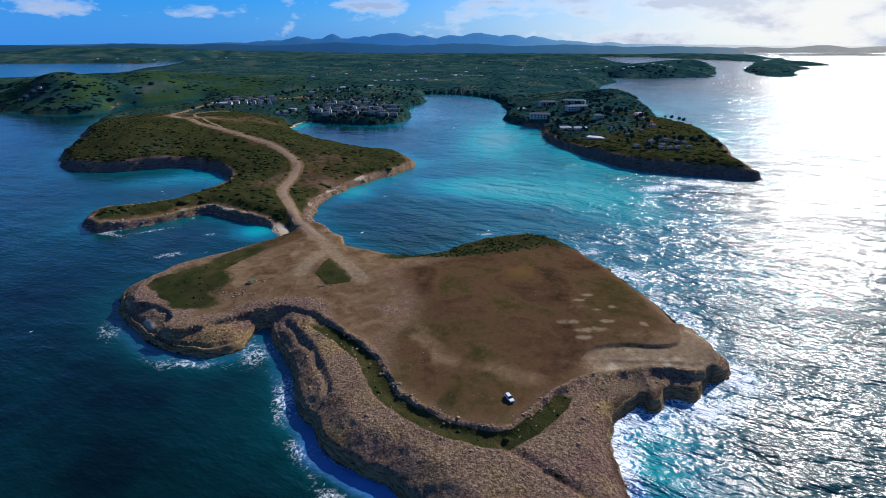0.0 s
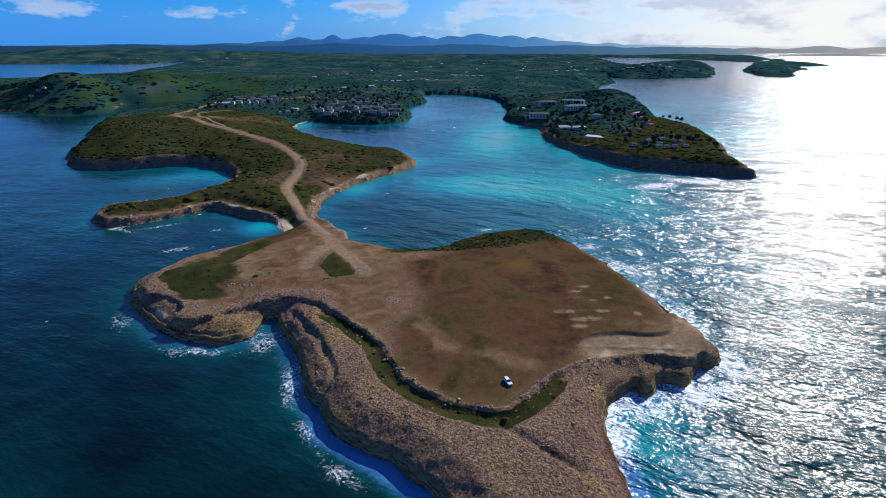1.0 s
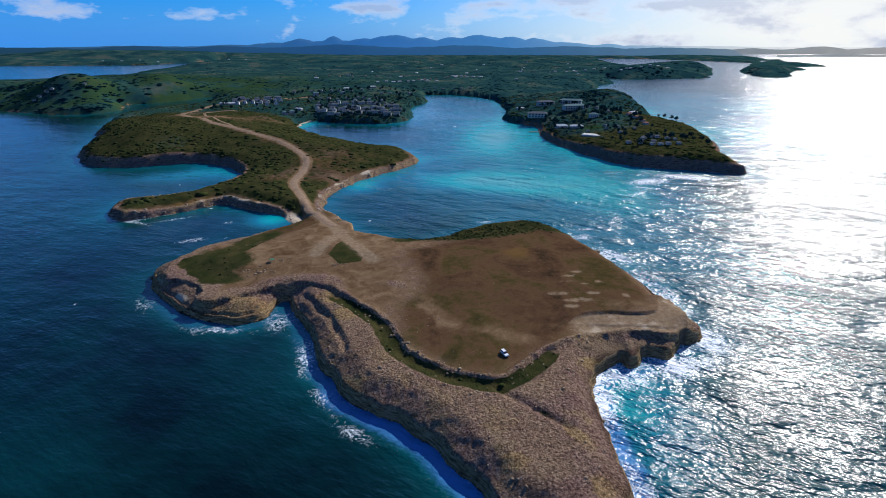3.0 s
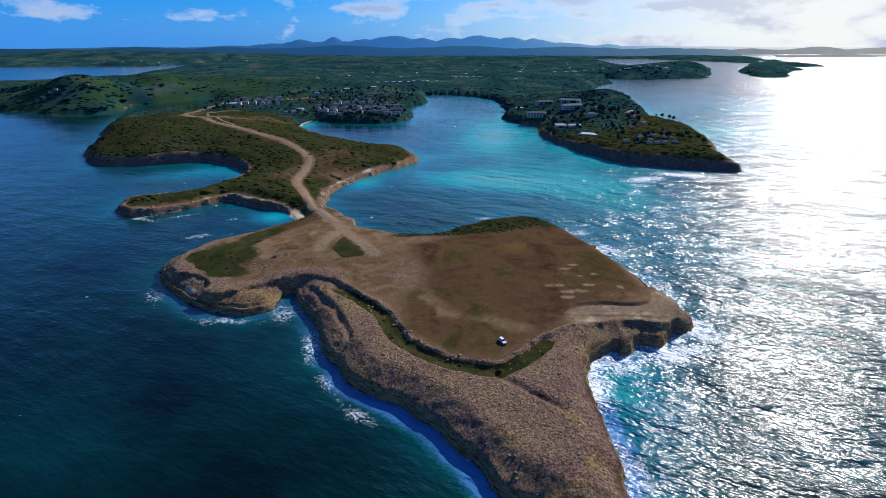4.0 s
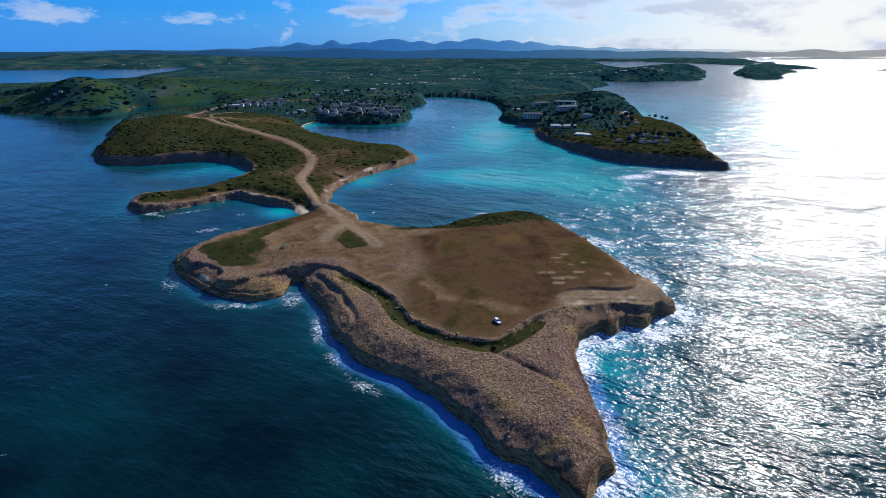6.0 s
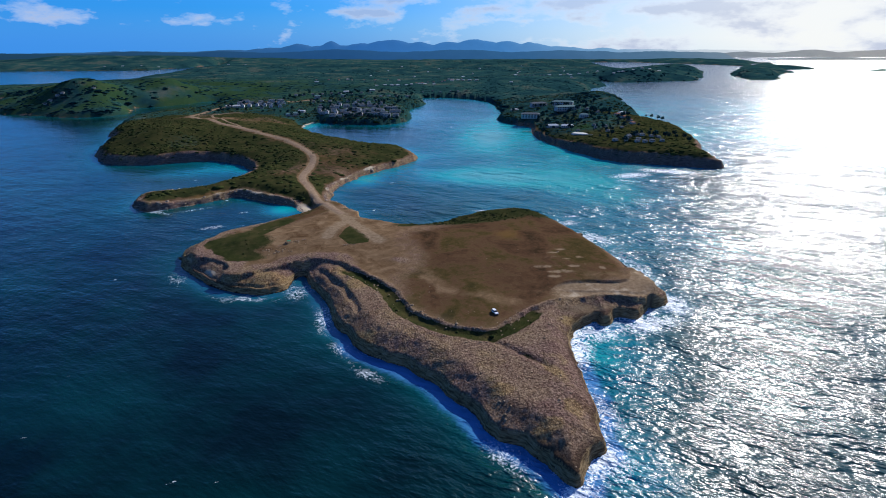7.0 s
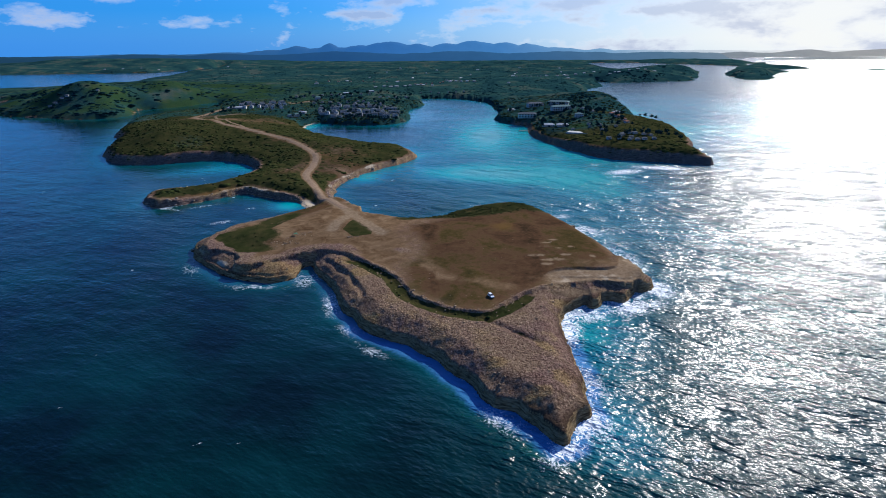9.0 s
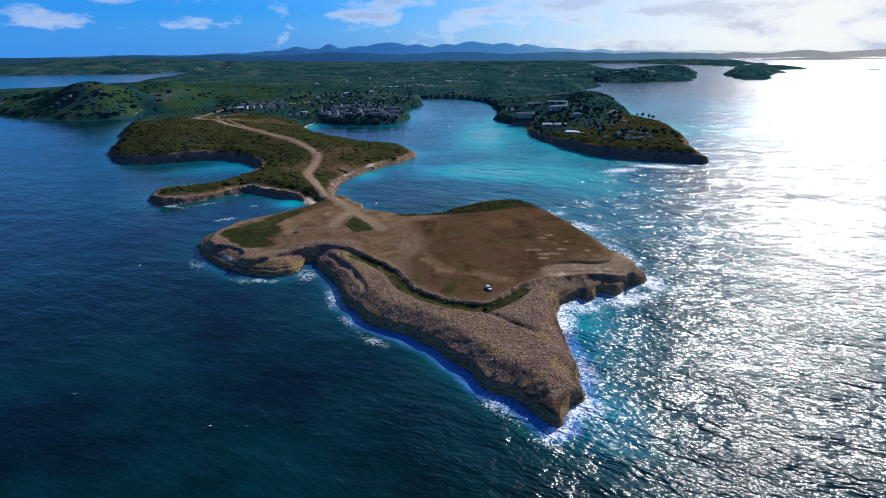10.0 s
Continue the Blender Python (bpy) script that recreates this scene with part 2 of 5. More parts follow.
def sea_material():
    m = Nodes("sea_water", 0.205)
    patch = m.noise(0.018, 4, 0.55)
    shoal_sheen = m.math("ADD", m.attribute("shoal_sheen"), m.math("MULTIPLY", m.math("SUBTRACT", patch, 0.5), 0.35))
    water = m.ramp(shoal_sheen, (0.05, (0.0002, 0.0055, 0.0052)), (0.28, (0.001, 0.052, 0.054)), (0.52, (0.002, 0.155, 0.215)), (0.78, (0.003, 0.38, 0.39)), (1.0, (0.10, 0.40, 0.40)))
    # air bubbles stirred into the water along the rocks, coloured with the cliffs' blue shadow
    water = m.mix(m.math("MULTIPLY", m.attribute("milk_shade"), m.math("MULTIPLY_ADD", m.noise(0.12, 5, 0.65), 0.7, 0.35)), water, (0.06, 0.20, 0.48))
    gusts = m.attribute("chop")
    streaks = m.math("MULTIPLY_ADD", m.noise(0.016, 5, 0.62, m.stretched(-8, 0.45, 1.5)), 2.3, -0.15)
    sets = m.math("MULTIPLY_ADD", m.noise(0.065, 4, 0.6, m.stretched(-30, 0.55, 1.1)), 2.6, -0.32)
    gusts = m.math("MULTIPLY", gusts, m.math("MULTIPLY", streaks, sets))
    swell = m.noise(0.085, 3, 0.6, m.stretched(-34, 0.45, 1.0))
    chop = m.noise(0.60, 3, 0.58, m.stretched(-30, 0.5, 1.0))
    ripple = m.noise(1.3, 3, 0.6, m.stretched(-20, 0.6, 1.0))
    waves = m.bump(m.math("MULTIPLY", gusts, m.noise(0.028, 3, 0.6, m.stretched(-24, 0.4, 1.0))), 2.0)
    waves = m.bump(m.math("MULTIPLY", gusts, swell), 1.15, 1.0, waves)
    waves = m.bump(m.math("MULTIPLY", gusts, chop), 0.72, 1.0, waves)
    waves = m.bump(m.math("MULTIPLY", gusts, ripple), 0.07, 1.0, waves)
    lace = m.noise(0.4, 8, 0.72, None, 1.5)
    threads = m.math("SUBTRACT", 1.0, m.math("MULTIPLY", m.math("ABSOLUTE", m.math("SUBTRACT", m.noise(0.3, 5, 0.62, None, 1.2), 0.5)), 8.0))
    broken = m.math("ADD", m.math("MULTIPLY", lace, 0.7), m.math("MULTIPLY", threads, 0.30))
    foam = m.step(m.math("ADD", m.attribute("foam"), broken), 0.80, 1.08)
    caps = m.step(m.math("MULTIPLY", m.step(m.noise(0.03, 3, 0.6), 0.4, 0.7), m.noise(0.16, 6, 0.7, m.stretched(24, 0.5, 1.3))), 0.60, 0.65)
    foam = m.math("MAXIMUM", foam, m.math("MULTIPLY", caps, 0.85))
    colour = m.mix(foam, water, (0.82, 0.86, 0.88))
    rough = m.math("MULTIPLY_ADD", foam, 0.5, m.math("MULTIPLY_ADD", m.attribute("chop"), 0.09, 0.12))
    return m.finish(colour, waves, Roughness=rough, IOR=1.333, Specular_IOR_Level=0.52)


def road_material():
    m = Nodes("dirt_road", 0.95)
    ruts = m.noise(0.5, 5, 0.6)
    base = m.ramp(ruts, (0.3, (0.20, 0.132, 0.083)), (0.6, (0.31, 0.218, 0.145)), (0.8, (0.40, 0.295, 0.205)))
    return m.finish(m.mix(m.math("MULTIPLY", m.noise(2.5, 3), 0.4), base, (0.2, 0.13, 0.085)), m.bump(m.noise(3.0, 4), 0.06), Specular_IOR_Level=0.0)


def leaf_material(name, dark, light, dry):
    m = Nodes(name, 0.75)
    which = m.random(island=True)
    base = m.ramp(which, (0.0, dark), (0.55, light), (0.93, light), (1.0, dry))
    base = m.mix(m.math("MULTIPLY", m.noise(1.7, 3), 0.6), base, dark)
    return m.finish(base, m.bump(m.noise(2.2, 3, 0.7), 0.6), Specular_IOR_Level=0.0)


def plain_material(name, colour, roughness=0.6, grain=1.5, depth=0.25, **slots):
    m = Nodes(name, roughness)
    worn = tuple(c * (1 - depth) for c in colour)
    pale = tuple(min(1, c * (1 + depth * 0.6)) for c in colour)
    base = m.mix(m.step(m.noise(grain, 4), 0.35, 0.65), worn, pale)
    base = m.mix(m.math("MULTIPLY", m.random(), depth), base, worn)
    return m.finish(base, m.bump(m.noise(grain * 6, 3), 0.01), **slots)


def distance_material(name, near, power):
    """Far hills behind miles of air: dark woods, the blue haze added as emission, pale on the side of the sun."""
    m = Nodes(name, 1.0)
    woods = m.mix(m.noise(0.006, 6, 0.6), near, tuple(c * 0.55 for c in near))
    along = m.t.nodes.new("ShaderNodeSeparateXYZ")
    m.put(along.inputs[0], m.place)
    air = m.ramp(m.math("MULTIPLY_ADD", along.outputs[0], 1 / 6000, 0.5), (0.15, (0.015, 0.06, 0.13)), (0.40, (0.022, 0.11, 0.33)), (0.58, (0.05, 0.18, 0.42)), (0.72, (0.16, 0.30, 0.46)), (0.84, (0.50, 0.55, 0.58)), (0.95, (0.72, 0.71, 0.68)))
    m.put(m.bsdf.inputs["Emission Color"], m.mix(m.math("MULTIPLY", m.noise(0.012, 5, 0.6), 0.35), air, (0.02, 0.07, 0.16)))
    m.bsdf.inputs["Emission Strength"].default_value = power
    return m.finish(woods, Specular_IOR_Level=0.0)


LAND, SEA, ROAD = land_material(), sea_material(), road_material()
SHRUB = leaf_material("shrub_leaves", (0.026, 0.036, 0.013), (0.054, 0.064, 0.020), (0.09, 0.070, 0.028))
# woodland leaves carry the same painted blue haze in their base colour
HAZY_WOODS = leaf_material("hazy_woods_leaves", (0.010, 0.034, 0.036), (0.016, 0.054, 0.050), (0.030, 0.064, 0.050))
BOULDER = plain_material("limestone", (0.28, 0.20, 0.13), 0.95, 1.2, 0.5, Specular_IOR_Level=0.0)
PALE_ROCK = plain_material("pale_limestone", (0.40, 0.31, 0.23), 0.95, 1.2, 0.5, Specular_IOR_Level=0.0)
ROOF_GREY = plain_material("grey_roof_sheet", (0.13, 0.145, 0.155), 0.9, 0.8, 0.3, Specular_IOR_Level=0.05)
ROOF_WHITE = plain_material("white_roof_sheet", (0.60, 0.60, 0.59), 0.9, 0.8, 0.12, Specular_IOR_Level=0.05)
ROOF_TEAL = plain_material("faded_green_roof", (0.15, 0.24, 0.23), 0.9, 0.8, 0.3, Specular_IOR_Level=0.05)
ROOF_RED = plain_material("terracotta_roof", (0.34, 0.15, 0.10), 0.9, 0.8, 0.3, Specular_IOR_Level=0.05)
PLASTER = plain_material("pale_plaster", (0.46, 0.45, 0.43), 0.9, 0.7, 0.18, Specular_IOR_Level=0.05)
GLASS_DARK = plain_material("dark_glass", (0.03, 0.04, 0.05), 0.08, 0.8, 0.2)
TIMBER = plain_material("weathered_timber", (0.20, 0.14, 0.10), 0.9, 2.0, 0.35)
CAR_WHITE = plain_material("white_car_paint", (0.82, 0.82, 0.82), 0.25, 2.0, 0.05)
RUBBER = plain_material("black_rubber", (0.02, 0.02, 0.02), 0.8, 4.0, 0.2)
STEEL = plain_material("grey_steel", (0.45, 0.46, 0.47), 0.35, 3.0, 0.2, Metallic=0.8)
BARK = plain_material("bark", (0.13, 0.09, 0.06), 0.95, 3.0, 0.4)

# ---- lie of the land ----
def value_noise(x, y, seed=0):
    xi, yi = np.floor(x).astype(np.int64), np.floor(y).astype(np.int64)
    fx, fy = x - xi, y - yi
    fx, fy = fx * fx * (3 - 2 * fx), fy * fy * (3 - 2 * fy)

    def spot(a, b):
        n = (a * 374761393 + b * 668265263 + seed * 974711) & 0x7FFFFFFF
        n = ((n ^ (n >> 13)) * 1274126177) & 0x7FFFFFFF
        return ((n ^ (n >> 16)) & 0xFFFF) / 65535.0

    low = spot(xi, yi) * (1 - fx) + spot(xi + 1, yi) * fx
    high = spot(xi, yi + 1) * (1 - fx) + spot(xi + 1, yi + 1) * fx
    return (low * (1 - fy) + high * fy) * 2 - 1


def rough_noise(x, y, size, octaves=4, seed=0, gain=0.5):
    total, weight, norm = 0.0, 1.0, 0.0
    for k in range(octaves):
        total = total + weight * value_noise(x / size + 17.3 * k, y / size - 9.1 * k, seed + k)
        norm, weight, size = norm + weight, weight * gain, size * 0.5
    return total / norm


def sstep(low, high, v):
    v = np.clip((v - low) / (high - low), 0, 1)
    return v * v * (3 - 2 * v)


def rounded(points, times=1, closed=True):
    p = np.array(points, float)
    for _ in range(times):
        q = np.roll(p, -1, 0) if closed else p[1:]
        a = p if closed else p[:-1]
        cut = np.stack([0.75 * a + 0.25 * q, 0.25 * a + 0.75 * q], 1).reshape(-1, 2)
        p = cut if closed else np.vstack([p[:1], cut, p[-1:]])
    return p


def inside_by(x, y, poly):
    """Metres inside (+) or outside (-) an outline."""
    best, inner = np.full(x.shape, 1e12), np.zeros(x.shape, bool)
    for (ax, ay), (bx, by) in zip(poly, np.roll(poly, -1, 0)):
        dx, dy = bx - ax, by - ay
        long = dx * dx + dy * dy + 1e-9
        u = np.clip(((x - ax) * dx + (y - ay) * dy) / long, 0, 1)
        best = np.minimum(best, (x - ax - u * dx) ** 2 + (y - ay - u * dy) ** 2)
        if dy:
            inner ^= ((ay > y) != (by > y)) & (x < dx * (y - ay) / dy + ax)
    return np.sqrt(best) * np.where(inner, 1, -1)


def inside_near(x, y, poly):
    """The same for outlines on the headland; far places count as far outside."""
    close = (x > -190) & (x < 140) & (y > 20) & (y < 400)
    d = np.full(x.shape, -150.0)
    d[close] = inside_by(x[close], y[close], poly)
    return d


def off_line(x, y, line):
    best = np.full(x.shape, 1e12)
    for (ax, ay), (bx, by) in zip(line[:-1], line[1:]):
        dx, dy = bx - ax, by - ay
        u = np.clip(((x - ax) * dx + (y - ay) * dy) / (dx * dx + dy * dy + 1e-9), 0, 1)
        best = np.minimum(best, (x - ax - u * dx) ** 2 + (y - ay - u * dy) ** 2)
    return np.sqrt(best)


def blob(x, y, cx, cy, rx, ry, turn=0):
    c, s = math.cos(radians(turn)), math.sin(radians(turn))
    u, v = (x - cx) * c + (y - cy) * s, -(x - cx) * s + (y - cy) * c
    return np.exp(-((u / rx) ** 2 + (v / ry) ** 2))


# shores, walked with the sea on the left hand: the near shelf, its west lobe, then each bay in turn
SHELF_WEST = [(36, 52), (31, 60), (27, 65), (22, 71), (16, 74), (12, 81), (9, 87), (3, 93), (-3, 101), (-10, 108), (-17, 115), (-25, 119),
              (-32, 123), (-38, 130), (-42, 139), (-47, 142), (-51, 152), (-57, 167), (-63, 178), (-68, 184), (-72, 193), (-75, 200), (-79, 202)]
LOBE = [(-82, 196), (-81, 188), (-83, 183), (-86, 181), (-93, 179), (-99, 179), (-109, 181), (-118, 185), (-125, 190), (-133, 198), (-140, 203), (-149, 215),
        (-154, 224), (-156, 235), (-152, 243), (-145, 253), (-134, 262), (-122, 272), (-113, 281), (-104, 292), (-102, 305)]
ARM = [(-108, 318), (-113, 326), (-119, 333), (-133, 340), (-152, 350), (-163, 357), (-172, 360), (-180, 352), (-188, 344), (-199, 335), (-209, 326),
       (-219, 323), (-226, 319), (-236, 327), (-244, 338), (-249, 352), (-246, 362), (-230, 368), (-211, 373), (-199, 384), (-191, 394), (-184, 405),
       (-181, 421), (-183, 439), (-186, 452)]
WEST_HEAD = [(-195, 464), (-208, 478), (-228, 494), (-247, 500), (-267, 496), (-285, 489), (-306, 480), (-334, 482), (-357, 493), (-379, 515), (-396, 545),
             (-412, 592), (-428, 632), (-450, 661), (-464, 689), (-477, 729), (-501, 789), (-507, 828), (-489, 858), (-457, 905), (-445, 964), (-448, 1030), (-470, 1117)]
WEST_HILLS = [(-492, 1096), (-517, 1030), (-553, 996), (-595, 979), (-567, 933), (-553, 891), (-570, 858), (-606, 846), (-664, 864), (-724, 884), (-810, 915),
              (-890, 985), (-905, 1040), (-870, 1075), (-930, 1130), (-1040, 1190), (-1250, 1290), (-1420, 1340)]
LAGOON = [(-1400, 1430), (-1230, 1470), (-1088, 1560), (-992, 1650), (-1020, 1780), (-1048, 1896), (-1022, 2019), (-1058, 2158), (-1056, 2407), (-1103, 2778), (-1150, 2960),
          (-1190, 2606), (-1260, 2560), (-1240, 2407), (-1394, 2361), (-1871, 2340), (-2600, 2300), (-3300, 2500), (-3900, 3300), (-3300, 4650), (0, 4750), (1900, 4300)]
NORTH_COAST = [(1742, 2990), (1370, 2420), (1332, 2557), (1166, 2782), (1072, 2910), (797, 2978), (745, 2781), (721, 2410), (748, 2199), (775, 2089), (926, 2199),
               (1037, 2199), (1001, 2022), (918, 1898), (901, 1815), (835, 1715), (782, 1583), (672, 1583), (577, 1543), (504, 1563), (468, 1603), (469, 1524), (452, 1418), (380, 1340)]
EAST_HEAD = [(335, 1150), (343, 1048), (341, 949), (335, 845), (316, 795), (290, 772), (302, 754), (324, 741), (329, 712), (331, 681), (326, 632), (314, 583), (297, 540), (288, 520),
             (284, 491), (280, 466), (278, 446), (253, 456), (237, 464), (215, 472), (191, 478), (171, 496), (157, 525), (146, 551), (135, 580), (125, 611), (122, 660)]
BAY_HEAD = [(135, 720), (107, 743), (93, 763), (90, 811), (107, 884), (104, 919), (105, 996), (94, 1058), (64, 1107), (19, 1138), (-29, 1149), (-45, 1128), (-38, 1087),
            (-28, 1013), (-49, 956), (-59, 919), (-48, 834), (-54, 778), (-75, 753), (-114, 748), (-146, 753), (-182, 773), (-194, 775), (-203, 760), (-209, 705)]
SPIT = [(-190, 690), (-170, 650), (-150, 630), (-122, 600), (-88, 580), (-62, 562), (-49, 556), (-34, 533), (-25, 508), (-36, 480), (-52, 460), (-69, 437), (-81, 420), (-90, 396),
        (-93, 374), (-91, 351), (-85, 333), (-73, 314), (-64, 301), (-48, 287), (-34, 280), (-25, 276)]
BACK_SHORE = [(-10, 274), (6, 288), (28, 300), (50, 305), (70, 298), (84, 278), (91, 258), (97, 240), (102, 222), (104, 205), (105, 190), (108, 180), (111, 171)]
EAST_CAPE = [(109, 167), (106, 164), (100, 161), (98, 163), (94, 156), (90, 151), (87, 150), (83, 153), (79, 154), (75, 146), (72, 145), (70, 144), (68, 151), (64, 147),
             (61, 144), (57, 141), (55, 136), (53, 127), (52, 118), (52, 109), (52, 100), (53, 88), (49, 77), (50, 70), (50, 67), (45, 64), (41, 59), (40, 55)]
MAINLAND = rounded(SHELF_WEST + LOBE + ARM + WEST_HEAD + WEST_HILLS + LAGOON + NORTH_COAST + EAST_HEAD + BAY_HEAD + SPIT + BACK_SHORE + EAST_CAPE)
ISLES = [rounded(p) for p in (
    [(1003, 1870), (958, 1691), (943, 1604), (1008, 1604), (1081, 1692), (1180, 1870), (1324, 1990), (1349, 2162), (1546, 2162), (1549, 2411), (1480, 2560), (1330, 2400), (1180, 2150)],
    [(1560, 2700), (1640, 2660), (1700, 2680), (1640, 2740)],
    [(1560, 2080), (1760, 2010), (1790, 2040), (1600, 2110)],
)]
# the foot of the low scarp that bounds the grassy top
TOP = rounded([(-148, 220), (-138, 209), (-134, 212), (-124, 206), (-117, 199), (-118, 191), (-112, 187.5), (-105, 188), (-98.5, 193), (-90, 199), (-84.5, 203), (-78, 205), (-70, 205.5), (-63, 204), (-54, 199), (-42, 186), (-29, 173), (-23, 164), (-20, 154),
               (-16, 146), (-8, 138), (1, 132), (10, 128), (18, 126), (26, 132), (33, 140), (41, 148.5), (48.5, 153), (59.5, 157.5), (68, 159), (77.5, 160.5), (85.5, 159), (92, 158), (97.5, 160.5), (103, 166), (106, 176), (104, 188), (101, 205),
               (98, 222), (93, 240), (87, 258), (78, 280), (66, 296), (50, 301), (28, 296), (6, 284), (-10, 270), (-30, 277), (-46, 290), (-62, 300), (-80, 330), (-84, 360), (-130, 350), (-112, 322),
               (-100, 305), (-101, 290), (-112, 278), (-124, 265), (-140, 252)])
GRASSY = rounded([(-30, 240), (-12, 210), (-14, 190), (-24, 176), (-20, 152), (-8, 138), (1, 132), (10, 128), (18, 126), (26, 132), (33, 140), (45, 152), (58, 164), (66, 171), (90, 174), (99, 190),
                  (94, 222), (84, 258), (62, 283), (30, 268), (0, 258)])
# the pale step between the lower scarp and the upper one on the east cape, and the lower tread of it
TERRACE = rounded([(44, 150), (59.5, 157), (68, 158.5), (77.5, 160), (85.5, 158.5), (97.5, 160), (104, 166), (107, 176), (102, 192), (96, 187), (93.5, 179), (91, 174.4),
                   (86.4, 172.6), (78.6, 172.2), (71.6, 173.6), (63.5, 173.6), (56, 170.5), (48, 163)])
TREAD = rounded([(41, 146), (59.5, 155), (77.5, 158), (97, 158), (99, 161), (95.5, 164.5), (92.5, 162.6), (86.8, 162.2), (77, 162.9), (67.7, 163.5), (60.8, 164.6), (54, 164.5), (48, 161)])
GULLY = [(18, 122), (28, 112), (38, 103)]
CLEFT = [(-66, 196), (-57, 182), (-50, 172), (-43, 158), (-39, 148)]
HILLS = [  # x, y, half widths, height
    (-680, 985, 75, 62, 40), (-600, 1110, 95, 70, 28), (-820, 1130, 140, 80, 20), (-330, 600, 120, 90, 8), (290, 900, 42, 120, 20), (230, 760, 70, 120, 5), (-430, 1330, 260, 130, 12),
    (-800, 1380, 200, 90, 14), (600, 1680, 120, 60, 22), (860, 1980, 130, 90, 20), (1150, 1800, 150, 120, 16), (200, 1450, 260, 160, 9), (-1700, 2900, 900, 260, 34), (-500, 2200, 500, 250, 14),
    (400, 2600, 600, 260, 16), (-60, 530, 34, 26, 4), (-250, 700, 110, 70, 3)]


def shore(x, y):
    """Metres inland of the waterline, with a ragged edge."""
    far = np.clip(np.hypot(x, y) / 300, 0.7, 9)
    wx = x + far * (1.9 * rough_noise(x, y, 13, 3, 5, 0.6) + 0.5 * value_noise(x / 2.1, y / 2.1, 9))
    wy = y + far * (1.9 * rough_noise(x, y, 13, 3, 25, 0.6) + 0.5 * value_noise(x / 2.1, y / 2.1, 19))
    d = inside_by(wx, wy, MAINLAND)
    for isle in ISLES:
        d = np.maximum(d, inside_by(wx, wy, isle))
    return d


def heights(x, y, d):
    """Ground height, and how far inside the grassy top each place lies."""
    wx, wy = x + 1.4 * rough_noise(x, y, 9, 3, 40), y + 1.4 * rough_noise(x, y, 9, 3, 60)
    top = inside_near(wx, wy, TOP)
    terrace = sstep(-0.4, 0.7, inside_near(wx, wy, TERRACE)) * sstep(46, 60, x)
    tread = sstep(-0.3, 0.5, inside_near(wx, wy, TREAD)) * sstep(50, 62, x)
    cape = np.clip(1.5 * blob(x, y, 86, 152, 34, 12, 6), 0, 1)
    lobe = np.clip(1.8 * blob(x, y, -116, 194, 42, 26, -20), 0, 1)
    # the headland: wave-cut shelf, then the scarp, then the top
    shelf = 5.6 + 2.7 * sstep(0, 14, d) + 0.35 * sstep(6, 30, d) * rough_noise(x, y, 14, 3, 3)
    knobs = np.abs(rough_noise(x, y, 4.2, 3, 70, 0.6))
    shelf = np.minimum(shelf + 0.8 * (0.5 - knobs) * sstep(3, 11, d), 8.2)
    pitted = np.abs(rough_noise(x, y, 2.6, 2, 170, 0.7))
    shelf += 0.32 * (0.30 - pitted) * sstep(0.4, 3, d)
    trench = np.clip(1.6 * blob(x, y, -36, 172, 26, 28) + 1.6 * blob(x, y, 4, 128, 34, 18) + blob(x, y, 32, 136, 14, 14), 0, 1)
    shelf += -0.6 * cape - 1.7 * lobe - 1.1 * np.exp(-(np.minimum(off_line(wx, wy, GULLY), off_line(wx, wy, CLEFT)) / 1.5) ** 2) - (0.3 + 0.55 * trench) * np.exp(-((top + 2.6) / 2.6) ** 2)
    flat = 9.2 + 2.2 * sstep(4, 60, top) + 0.35 * rough_noise(x, y, 22, 3, 8) - 1.0 * terrace - 0.4 * tread - 1.8 * lobe * sstep(34, 10, top)
    flat += 2.0 * blob(x, y, 45, 288, 40, 12)
    crumbled = top + 1.5 * rough_noise(x, y, 5.5, 3, 171, 0.65)
    undercut = np.clip(1.7 * blob(x, y, -86, 198, 48, 16), 0, 1)
    fallen = sstep(-0.15, 0.35, rough_noise(x, y, 10, 3, 173)) * (1 - undercut)
    near = shelf + (flat - shelf) * ((1 - fallen) * sstep(-0.5, 0.7, crumbled) + fallen * sstep(-2.6, 1.4, crumbled))
    near -= 0.7 * undercut * np.exp(-((crumbled + 0.8) / 0.65) ** 2)
    worn = 0.40 - 0.06 * lobe - 0.24 * cape
    near = near * sstep(-0.2, 1.5, d + 0.6 * rough_noise(x, y, 3.4, 3, 80, 0.6)) * (1 - worn * (1 - np.clip(d / (9.5 + 1.5 * lobe), 0, 1)) ** 2)
    # a wave-cut notch in the lip of the west lobe
    near -= 0.9 * lobe * np.exp(-((d - 2.6 - 0.8 * rough_noise(x, y, 11, 2, 172)) / 0.7) ** 2)
    low_back = sstep(0, 16, d) * 0.75 + 0.25
    near = np.where((y > 190) & (x > -60), near * low_back, near)
    # the rest of the coast
    cliff = 6.0 + 3.0 * blob(x, y, -330, 540, 150, 110) + 5.0 * blob(x, y, 215, 500, 110, 60) - 3.0 * blob(x, y, -200, 348, 75, 30) - 3.5 * blob(x, y, -75, 400, 40, 130) \
        - 3.0 * blob(x, y, -150, 720, 70, 60) - 4.5 * blob(x, y, -108, 318, 14, 16) + 2.6 * rough_noise(x, y, 45, 3, 33)
    cliff = np.maximum(cliff, 1.2) * (1 - 0.55 * sstep(900, 1500, y))
    back = 3.5 * sstep(1.5, 18, d) + 6.0 * sstep(12, 90, d) + 2.2 * sstep(5, 40, d) * rough_noise(x, y, 70, 4, 12)
